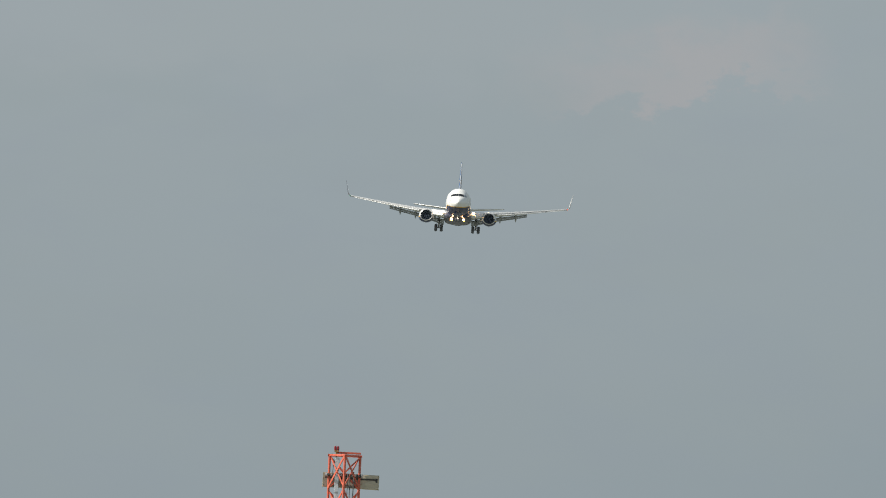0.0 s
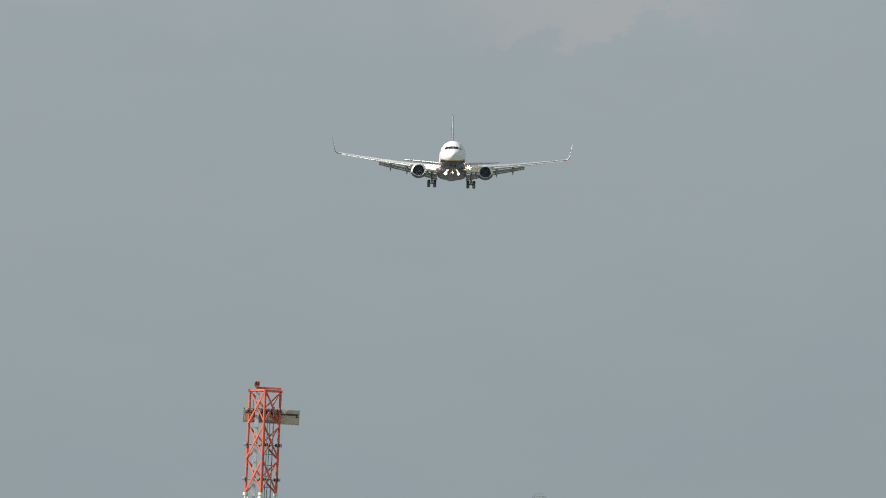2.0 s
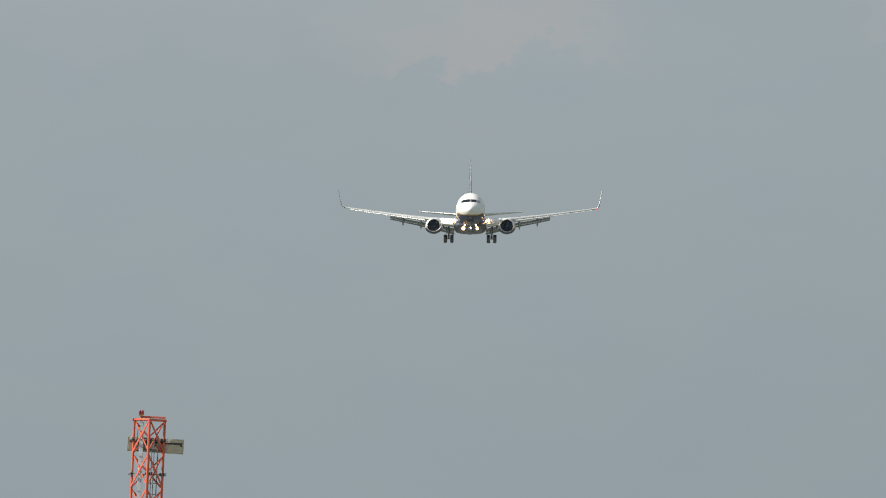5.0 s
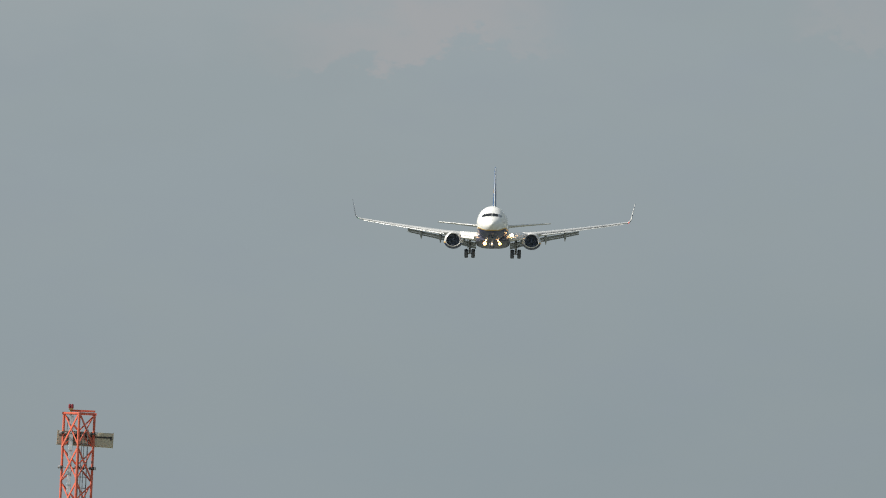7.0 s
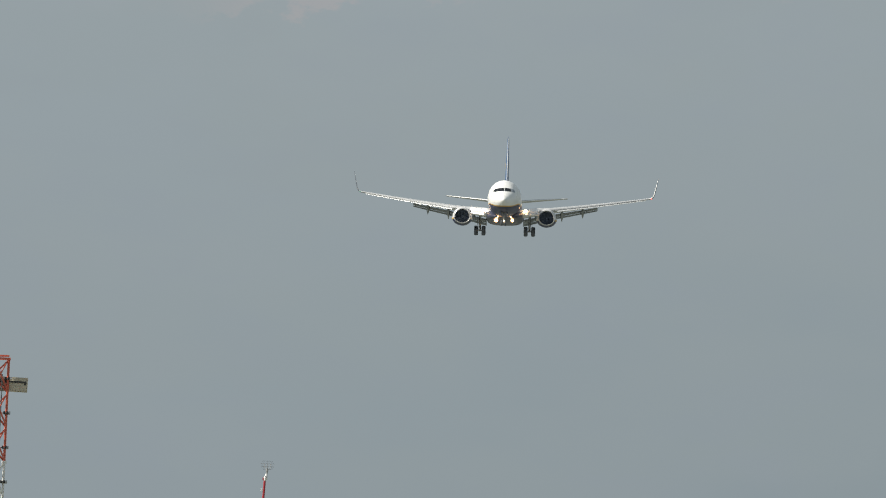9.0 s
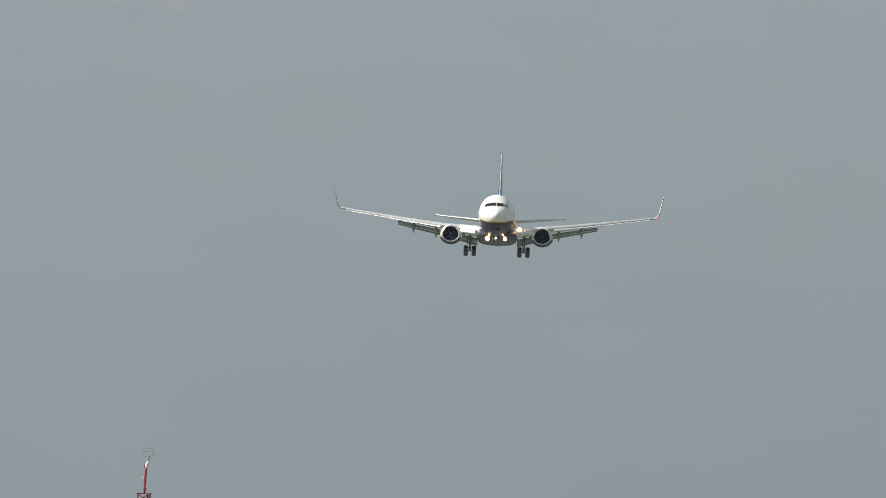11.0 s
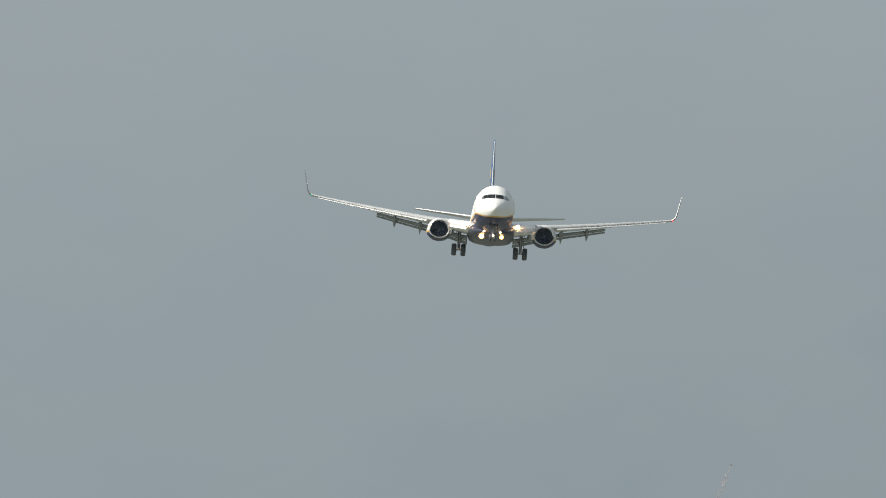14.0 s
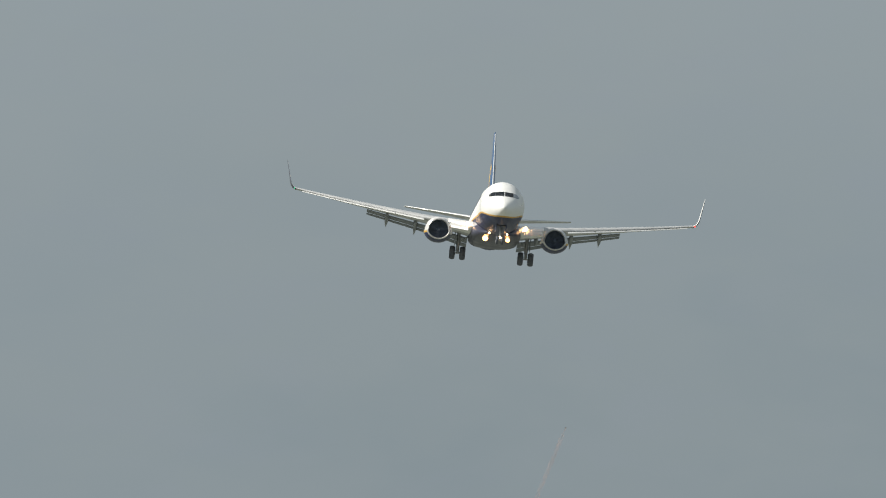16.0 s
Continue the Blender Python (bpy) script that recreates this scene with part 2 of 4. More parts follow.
def box(bm, centre, size, m=Matrix(), bevel=0.0):
    g = bmesh.ops.create_cube(bm, size=1.0)
    vs = g["verts"]
    for v in vs:
        v.co = m @ Vector((v.co.x * size[0] + centre[0], v.co.y * size[1] + centre[1], v.co.z * size[2] + centre[2]))
    if bevel:
        es = list({e for v in vs for e in v.link_edges})
        bmesh.ops.bevel(bm, geom=es, offset=bevel, segments=2, affect="EDGES")
    return bm


def lathe(profile, n=32, squash=None):
    """Rings round the Y axis from (y, radius) pairs; squash reshapes each point."""
    rings = []
    for y, r in profile:
        ring = []
        for k in range(n):
            a = k * math.tau / n
            p = Vector((r * math.cos(a), y, r * math.sin(a)))
            ring.append(squash(p, y) if squash else p)
        rings.append(ring)
    return rings


def interp(table, s):
    if s <= table[0][0]:
        return table[0][1:]
    for a, b in zip(table, table[1:]):
        if s <= b[0]:
            k = (s - a[0]) / (b[0] - a[0])
            return tuple(p + k * (q - p) for p, q in zip(a[1:], b[1:]))
    return table[-1][1:]


# ---- ground ----
def build_ground():
    bm = bmesh.new()
    n, radii = 96, (0.5, 40, 200, 700, 1800, 4900)
    rings = [[bm.verts.new((r * math.cos(k * math.tau / n), r * math.sin(k * math.tau / n), 0)) for k in range(n)] for r in radii]
    bm.faces.new(rings[0])
    for a, b in zip(rings, rings[1:]):
        for i in range(n):
            bm.faces.new((a[i], a[(i + 1) % n], b[(i + 1) % n], b[i]))
    tagged(part("ground", bm, GRASS), "pale dry mown airfield grass reaching to the horizon", "ground", kind="structure")


build_ground()

# ---- the airliner: X to its port side, Y towards its tail, Z up; Y = station - 17 m ----
ST = 17.0
HULL_TABLE = [  # station, half width, top, bottom, height of the widest line
    (0.0, 0.02, -0.58, -0.62, -0.60), (0.12, 0.27, -0.36, -0.86, -0.60), (0.4, 0.50, -0.14, -1.08, -0.58),
    (0.9, 0.80, 0.14, -1.31, -0.52), (1.5, 1.06, 0.40, -1.50, -0.44), (1.9, 1.20, 0.58, -1.59, -0.38),
    (2.3, 1.32, 0.92, -1.67, -0.30), (2.8, 1.45, 1.28, -1.75, -0.22), (3.4, 1.58, 1.58, -1.83, -0.15),
    (4.2, 1.70, 1.80, -1.90, -0.09), (5.4, 1.82, 1.94, -1.96, -0.04), (7.0, 1.88, 2.0, -2.0, 0.0),
    (26.0, 1.88, 2.0, -2.0, 0.0), (28.5, 1.85, 2.0, -1.82, 0.1), (31.0, 1.68, 1.99, -1.38, 0.3),
    (33.5, 1.35, 1.94, -0.72, 0.6), (35.6, 0.95, 1.82, -0.06, 0.85), (37.2, 0.55, 1.58, 0.48, 1.02), (38.0, 0.22, 1.32, 0.86, 1.08)]


def hull_ring(s, n=56, off=0.0):
    hw, top, bot, zc = interp(HULL_TABLE, s)
    ring = []
    for k in range(n):
        a = k * math.tau / n
        c, d = math.cos(a), math.sin(a)
        h = (top - zc) if d > 0 else (zc - bot)
        ring.append(Vector(((hw + off) * c, s - ST, zc + (h + off) * d)))
    return ring


def hull_station(x, z):
    """Where the skin of the nose passes through (x, z)."""
    lo, hi = 0.0, 12.0
    for _ in range(40):
        s = (lo + hi) / 2
        hw, top, bot, zc = interp(HULL_TABLE, s)
        h = (top - zc) if z > zc else (zc - bot)
        if (x / hw) ** 2 + ((z - zc) / h) ** 2 > 1:
            lo = s
        else:
            hi = s
    return hi


def hull_side(s, z, off=0.0):
    hw, top, bot, zc = interp(HULL_TABLE, s)
    h = (top - zc) if z > zc else (zc - bot)
    return (hw + off) * math.sqrt(max(0.0, 1 - ((z - zc) / h) ** 2))


def skin_patch(corners, off, nu=6, nv=4, side=None):
    """A curved patch laid on the skin; corners in (x, z) as seen from ahead, or in (station, z) on a flank."""
    rows_top, rows_bot = [], []
    bm = bmesh.new()
    (a, b, c, d) = [Vector(p) for p in corners]
    for j in range(nv + 1):
        row = []
        for i in range(nu + 1):
            u, v = i / nu, j / nv
            p = (1 - v) * ((1 - u) * a + u * b) + v * ((1 - u) * d + u * c)
            if side is None:
                q = Vector((p.x, hull_station(p.x, p.y) - ST, p.y))
                out = Vector((p.x * 0.35, -0.75, 0.6)).normalized()
            else:
                q = Vector((side * hull_side(p.x, p.y), p.x - ST, p.y))
                out = Vector((side, 0, p.y * 0.4)).normalized()
            row.append((q, out))
        rows_top.append([bm.verts.new(q + out * off) for q, out in row])
        rows_bot.append([bm.verts.new(q - out * 0.03) for q, out in row])
    for j in range(nv):
        for i in range(nu):
            for r in (rows_top, rows_bot):
                bm.faces.new((r[j][i], r[j][i + 1], r[j + 1][i + 1], r[j + 1][i]))
    rim_t = rows_top[0] + [r[-1] for r in rows_top[1:]] + rows_top[-1][-2::-1] + [r[0] for r in rows_top[-2:0:-1]]
    rim_b = rows_bot[0] + [r[-1] for r in rows_bot[1:]] + rows_bot[-1][-2::-1] + [r[0] for r in rows_bot[-2:0:-1]]
    for i in range(len(rim_t)):
        j = (i + 1) % len(rim_t)
        bm.faces.new((rim_t[i], rim_t[j], rim_b[j], rim_b[i]))
    return bm


def airfoil(le, chord, thick, droop=0.0, n=12, camber=0.02, up=Vector((0, 0, 1))):
    """A closed section behind the leading edge le; up is the thickness direction, droop lowers the tail, in degrees."""
    pts = []
    c, s = math.cos(radians(droop)), math.sin(radians(droop))
    us = [0.5 * (1 - math.cos(math.pi * k / n)) for k in range(n + 1)]

    def half(u):
        return 5 * thick * (0.2969 * math.sqrt(u) - 0.126 * u - 0.3516 * u * u + 0.2843 * u ** 3 - 0.1015 * u ** 4) + 0.002

    for u in us[::-1]:
        pts.append((u, 4 * camber * u * (1 - u) + half(u)))
    for u in us[1:]:
        pts.append((u, 4 * camber * u * (1 - u) - half(u)))
    return [Vector(le) + chord * ((u * c + w * s) * Vector((0, 1, 0)) + (w * c - u * s) * up) for u, w in pts]


def wing_at(x):
    """Leading edge, chord and thickness of the wing at span x."""
    le, chord, thick = interp([(0.0, 12.4, 8.6, 0.14), (1.9, 13.5, 7.4, 0.14), (5.7, 15.75, 4.75, 0.125), (16.7, 21.75, 1.75, 0.105)], x)
    k = max(0.0, x - 1.9)
    return Vector((x, le - ST, -1.38 + 0.145 * k + 0.0016 * k * k)), chord, thick


def mirrored(rings, side):
    return [[Vector((p.x * side, p.y, p.z)) for p in ring] for ring in rings]


def disc_lamp(name, place, r, material, parent, label):
    """A small domed lens facing ahead."""
    prof = [(0.06, r * 0.98), (0.0, r), (-0.03, r * 0.85), (-0.05, r * 0.5), (-0.055, 0.01)]
    bm = loft(lathe(prof, 16))
    bmesh.ops.translate(bm, verts=bm.verts, vec=Vector(place))
    lens = smooth(part(name, bm, material, parent, label))
    # glowing ring added to stand in for the orange halo round the lamp
    if material is LAMP and parent.parent is None:
        bm = loft(lathe([(0.1, r * 1.46), (0.03, r * 1.5), (0.02, r * 1.38), (0.06, r)], 20), cap=False)
        bmesh.ops.translate(bm, verts=bm.verts, vec=Vector(place))
        smooth(part("halo_ring", bm, HALO, lens, "glowing ring added for the halo round the lamp"))
    return lens


def build_airliner():
    plane = new("airliner")
    tagged(plane, "white twin-engined jet airliner with navy belly, landing gear down, on approach", "airplane")
    stations = [0.0, 0.04, 0.12, 0.25, 0.4, 0.65, 0.9, 1.2, 1.5, 1.7, 1.9, 2.1, 2.3, 2.55, 2.8, 3.1, 3.4, 3.8, 4.2, 4.8, 5.4, 6.2, 7.0]
    stations += [8 + 2 * k for k in range(10)] + [27.2, 28.5, 29.7, 31, 32.3, 33.5, 34.6, 35.6, 36.5, 37.2, 37.7, 38.0]
    hull = smooth(part("fuselage", loft([hull_ring(s) for s in stations]), HULL, plane, "white fuselage with gold line and navy belly"), 60)
    hull.location.z, hull.scale = -0.1, (1.02, 1, 1.01)
    # windscreen panes, two ahead and two on each side
    for sx in (1, -1):
        for pane in (((0.03, 0.49), (0.74, 0.47), (0.71, 0.83), (0.03, 0.88)), ((0.755, 0.465), (1.13, 0.39), (1.03, 0.76), (0.725, 0.825)),
                     ((1.15, 0.40), (1.24, 0.43), (1.2, 0.6), (1.05, 0.73))):
            # port side panes: the reflected sky is put into the glass colour
            sky_paled = sx > 0 and pane[0][0] > 0.5
            smooth(part("windscreen_pane", skin_patch([(sx * x, z) for x, z in pane], 0.012), SKYPANE if sky_paled else PANE, hull,
                        "side pane coloured pale for the sky it reflects" if sky_paled else "dark windscreen pane"))
        # cabin windows
        first = None
        for k in range(46):
            s = 6.2 + k * 0.508
            if 15.9 < s < 16.3 or 16.9 < s < 17.2:
                continue
            if first is None or s < 7.2 or s > 26:
                ob = part("cabin_window", skin_patch([(s, 0.42), (s + 0.25, 0.42), (s + 0.25, 0.78), (s, 0.78)], 0.006, 2, 2, sx), PANE, hull)
                first = ob if s > 7.2 else first
                base = s
            else:
                ob = new("cabin_window", first.data)
                ob.parent = hull
                ob.location = (0, s - base0, 0)
            if first is ob:
                base0 = s
        for s, w, h in ((4.75, 0.86, 1.83), (31.2, 0.76, 1.65)):
            smooth(part("cabin_door", skin_patch([(s, -0.55), (s + w, -0.55), (s + w, -0.55 + h), (s, -0.55 + h)], 0.008, 3, 8, sx), WHITE, hull, "closed white cabin door"))
        part("wiper", bar((sx * 0.1, hull_station(0.1, 0.45) - ST - 0.02, 0.47), (sx * 0.42, hull_station(0.42, 0.7) - ST - 0.03, 0.7), 0.012, 6), TYRE, hull)
        # pitot probes
        part("pitot_probe", bar((sx * 1.36, 1.95 - ST, -0.12), (sx * 1.47, 1.75 - ST, -0.12), 0.018), STEEL, hull)
    # blade antennas on the roof and belly
    for s, z, h in ((9.0, 1.98, 0.32), (19.5, 1.98, 0.32), (10.2, -1.98, -0.3)):
        bm = bmesh.new()
        box(bm, (0, s - ST + 0.1, z + h / 2), (0.035, 0.3, abs(h)), bevel=0.012)
        part("blade_antenna", bm, WHITE, hull)
    # wing-body fairing
    rings = []
    for s, hw, top, bot in ((9.9, 0.6, -1.9, -2.0), (10.6, 1.15, -1.72, -2.14), (11.5, 1.62, -1.45, -2.27), (12.6, 1.98, -1.1, -2.38), (14.5, 2.12, -0.85, -2.46),
                            (18, 2.14, -0.8, -2.48), (20.5, 2.08, -0.9, -2.44), (22.5, 1.8, -1.2, -2.3), (24.2, 1.2, -1.6, -2.12), (25.2, 0.6, -1.85, -2.0)):
        zc, h = (top + bot) / 2, (top - bot) / 2
        ring = []
        for k in range(32):
            a = k * math.tau / 32
            c, d = math.cos(a), math.sin(a)
            ring.append(Vector((hw * math.copysign(abs(c) ** 0.7, c), s - ST, zc + h * math.copysign(abs(d) ** 0.7, d))))
        rings.append(ring)
    smooth(part("belly_fairing", loft(rings), FAIRING, plane, "dark navy-grey wing-body fairing"), 60).location.z = -0.04
    build_fin(plane)
    for side in (1, -1):
        build_wing(plane, side)
        build_stabiliser(plane, side)
        build_engine(plane, side)
        build_main_gear(plane, side)
    build_nose_gear(plane)
    # lamps under the fairing
    for side in (1, -1):
        disc_lamp("landing_lamp", (side * 0.93, 11.3 - ST, -2.4), 0.125 if side > 0 else 0.165, LAMP, plane, "lit retractable landing lamp")
        disc_lamp("turnoff_lamp", (side * 0.745, 8.4 - ST, -2.17), 0.085, LAMP_SMALL, plane, "small lit lamp")
        bm = bmesh.new()
        box(bm, (side * 0.745, 8.56 - ST, -2.1), (0.16, 0.2, 0.24), Matrix(), 0.04)
        part("lamp_housing", bm, NAVY, plane, "small navy lamp housing")
    return plane


def build_fin(plane):
    rings = []
    for z, le, chord, th in ((1.6, 29.3, 6.9, 0.082), (3.5, 31.2, 5.6, 0.082), (6.2, 34.0, 3.9, 0.082), (8.6, 36.5, 2.3, 0.085), (8.8, 36.85, 1.9, 0.06)):
        rings.append([Vector((p.z, p.y, z)) for p in airfoil((0, le - ST, 0), chord, th, camber=0.0)])
    fin = smooth(part("tail_fin", loft(rings), FINBLUE, plane, "navy tail fin with a gold emblem"), 40)
    # dorsal fillet ahead of the fin
    part("dorsal_fillet", loft([[Vector((x, s - ST, z)) for x, s, z in ring] for ring in
         ([(0.02, 25.2, 1.97), (-0.02, 25.2, 1.97), (-0.02, 25.3, 2.0), (0.02, 25.3, 2.0)],
          [(0.12, 28.5, 1.9), (-0.12, 28.5, 1.9), (-0.04, 28.5, 2.6), (0.04, 28.5, 2.6)],
          [(0.2, 31.0, 1.85), (-0.2, 31.0, 1.85), (-0.06, 31.0, 3.4), (0.06, 31.0, 3.4)])]), FINBLUE, fin)
    # leading edge strip
    bm = bmesh.new()
    tube(bm, (0, 31.18 - ST, 3.45), (0, 36.46 - ST, 8.6), 0.05, 10, 0.035)
    part("leading_edge", bm, SLATMETAL, fin, "bare metal leading edge")
    # emblem on both faces: a gold shape with a curved outline
    for side in (1, -1):
        bm = bmesh.new()
        outline = []
        for k in range(24):
            a = k * math.tau / 24
            outline.append((34.6 + 0.95 * math.cos(a) + 0.35 * math.sin(a), 4.75 + 1.35 * math.sin(a) + 0.25 * math.cos(2 * a)))
        front = [bm.verts.new((side * (0.2 - 0.018 * (z - 4.7)), s - ST, z)) for s, z in outline]
        back = [bm.verts.new((side * 0.1, s - ST, z)) for s, z in outline]
        bm.faces.new(front)
        bm.faces.new(back)
        for i in range(24):
            j = (i + 1) % 24
            bm.faces.new((front[i], front[j], back[j], back[i]))
        part("emblem", bm, GOLD, fin, "gold emblem")


def build_stabiliser(plane, side):
    rings = []
    for x, le, chord, z in ((0.3, 33.0, 4.3, 1.08), (1.2, 33.6, 3.9, 1.14), (4.2, 35.3, 2.6, 1.5), (6.9, 36.75, 1.45, 1.8), (7.1, 37.0, 1.15, 1.83)):
        rings.append(airfoil((x, le - ST, z), chord, 0.09, droop=-1.5, camber=-0.01))
    st = smooth(part("stabiliser", loft(mirrored(rings, side)), WINGGREY, plane, "grey tailplane"), 40)
    bm = bmesh.new()
    tube(bm, (side * 1.2, 33.6 - ST, 1.14), (side * 6.9, 36.75 - ST, 1.8), 0.05, 10, 0.03)
    part("leading_edge", bm, SLATMETAL, st, "bare metal leading edge")


def build_wing(plane, side):
    rings = []
    for x in (0.2, 1.9, 3.0, 4.4, 5.7, 7.5, 9.5, 11.5, 13.5, 15.2, 16.7):
        le, chord, th = wing_at(x)
        rings.append(airfoil(le, chord, th, droop=2.0 - 0.2 * x, n=14))
    wing = smooth(part("wing", loft(mirrored(rings, side)), WINGGREY, plane, "grey wing with slats and flaps extended"), 40)
    # winglet: bends up from the tip
    le, chord, th = wing_at(16.7)
    rings = []
    for k in range(9):
        f = k / 8
        ang = radians(8 + 70 * min(1, f / 0.35))
        rings.append((f, ang))
    p, out, last = Vector(le), [], 0.0
    for f, ang in rings:
        step = (f - last) * 2.75
        last = f
        p = p + Vector((math.cos(ang) * step, (0.35 + 0.55 * f) * step, math.sin(ang) * step))
        c = chord * (1 - 0.66 * f)
        out.append(airfoil(p, c, 0.095, n=8, camber=0.0, up=Vector((-math.sin(ang), 0, math.cos(ang)))))
    tip = smooth(part("winglet", loft(mirrored(out, side)), WHITE, wing, "blended winglet, white inside and dark grey outside"), 50)
    tip.data.materials.append(TIPGREY)
    for face in tip.data.polygons:
        face.material_index = int(face.normal.x * side > 0.2)
    disc_lamp("position_lamp", (side * 16.85, le.y + 0.02, le.z + 0.02), 0.07 if side > 0 else 0.05, NAVRED if side > 0 else NAVGREEN, wing, "red wingtip lamp" if side > 0 else "green wingtip lamp")
    # slats
    for xa, xb in ((6.05, 8.35), (8.4, 10.9), (10.95, 13.4), (13.45, 16.2)):
        rings = []
        for x in (xa, (xa + xb) / 2, xb):
            le, chord, th = wing_at(x)
            k = 0.15 * chord + 0.1
            rings.append(airfoil(le + Vector((0, -0.42 * k - 0.1, -0.2 * k - 0.1)), k * 0.95, 0.17, droop=-9, n=8, camber=0.05))
        smooth(part("slat", loft(mirrored(rings, side)), SLATMETAL, wing, "extended bright leading-edge slat"), 50)
    rings = []
    for x in (2.35, 3.9):
        le, chord, th = wing_at(x)
        rings.append(airfoil(le + Vector((0, -0.35, -0.42)), 0.85, 0.16, droop=-42, n=8, camber=0.05))
    smooth(part("krueger_flap", loft(mirrored(rings, side)), LEADFLAP, wing, "extended inboard leading-edge flap"), 50)
    # bare metal skin round the leading edge between body and engine
    rings = []
    for x in (1.98, 2.6, 3.3, 4.0):
        le, chord, th = wing_at(x)
        core = le + Vector((0, 0.13 * chord, 0))
        arc = airfoil(le, chord, th, droop=2.0 - 0.2 * x, n=14)[9:20]
        rings.append([p + 0.014 * (p - core).normalized() for p in arc] + [p - 0.03 * (p - core).normalized() for p in arc[::-1]])
    smooth(part("leading_edge", loft(mirrored(rings, side)), ROOTMETAL, wing, "bare metal leading edge at the wing root"), 50)
    # flaps, main and aft element
    for xa, xb in ((2.1, 4.35), (5.55, 10.65)):
        for aft, ch, dr in ((0, 0.17, 20), (1, 0.075, 34)):
            rings = []
            for x in (xa, (xa + xb) / 2, xb):
                le, chord, th = wing_at(x)
                cc = chord if x > 5.6 else chord * 0.75 + 1.1
                at = le + Vector((0, chord * 0.94 + 0.06, -0.03 * cc - 0.11 + 0.03 * (x - 6)))
                if aft:
                    at += Vector((0, 0.17 * cc * 0.94 + 0.03, -0.17 * cc * 0.34 - 0.03))
                rings.append(airfoil(at, ch * cc, 0.15, droop=dr, n=8, camber=0.03))
            smooth(part("flap", loft(mirrored(rings, side)), FLAPGREY, wing, "lowered grey trailing-edge flap"), 50)
    # flap track fairings, tilted down with the flaps
    for x, ln in ((3.6, 2.2), (6.55, 3.3), (8.95, 3.0)):
        le, chord, th = wing_at(x)
        rings = []
        for k in range(11):
            f = k / 10
            r = 0.23 * math.sin(math.pi * min(1, max(0.02, f ** 0.8))) + 0.01
            y = le.y + chord * 0.62 + ln * f
            z = le.z - 0.2 - 0.06 * ln * f - (0.36 * ln * (f - 0.4) if f > 0.4 else 0)
            rings.append([Vector((x + 0.75 * r * math.cos(a), y, z + 1.35 * r * math.sin(a))) for a in [q * math.tau / 12 for q in range(12)]])
        smooth(part("flap_track_fairing", loft(mirrored(rings, side)), FLAPGREY, wing, "canoe-shaped flap track fairing"), 60)
    disc_lamp("wing_root_lamp", (side * 2.42, 13.52 - ST, -1.14), 0.18 if side > 0 else 0.14, LAMP, wing, "lit wing-root landing lamp")


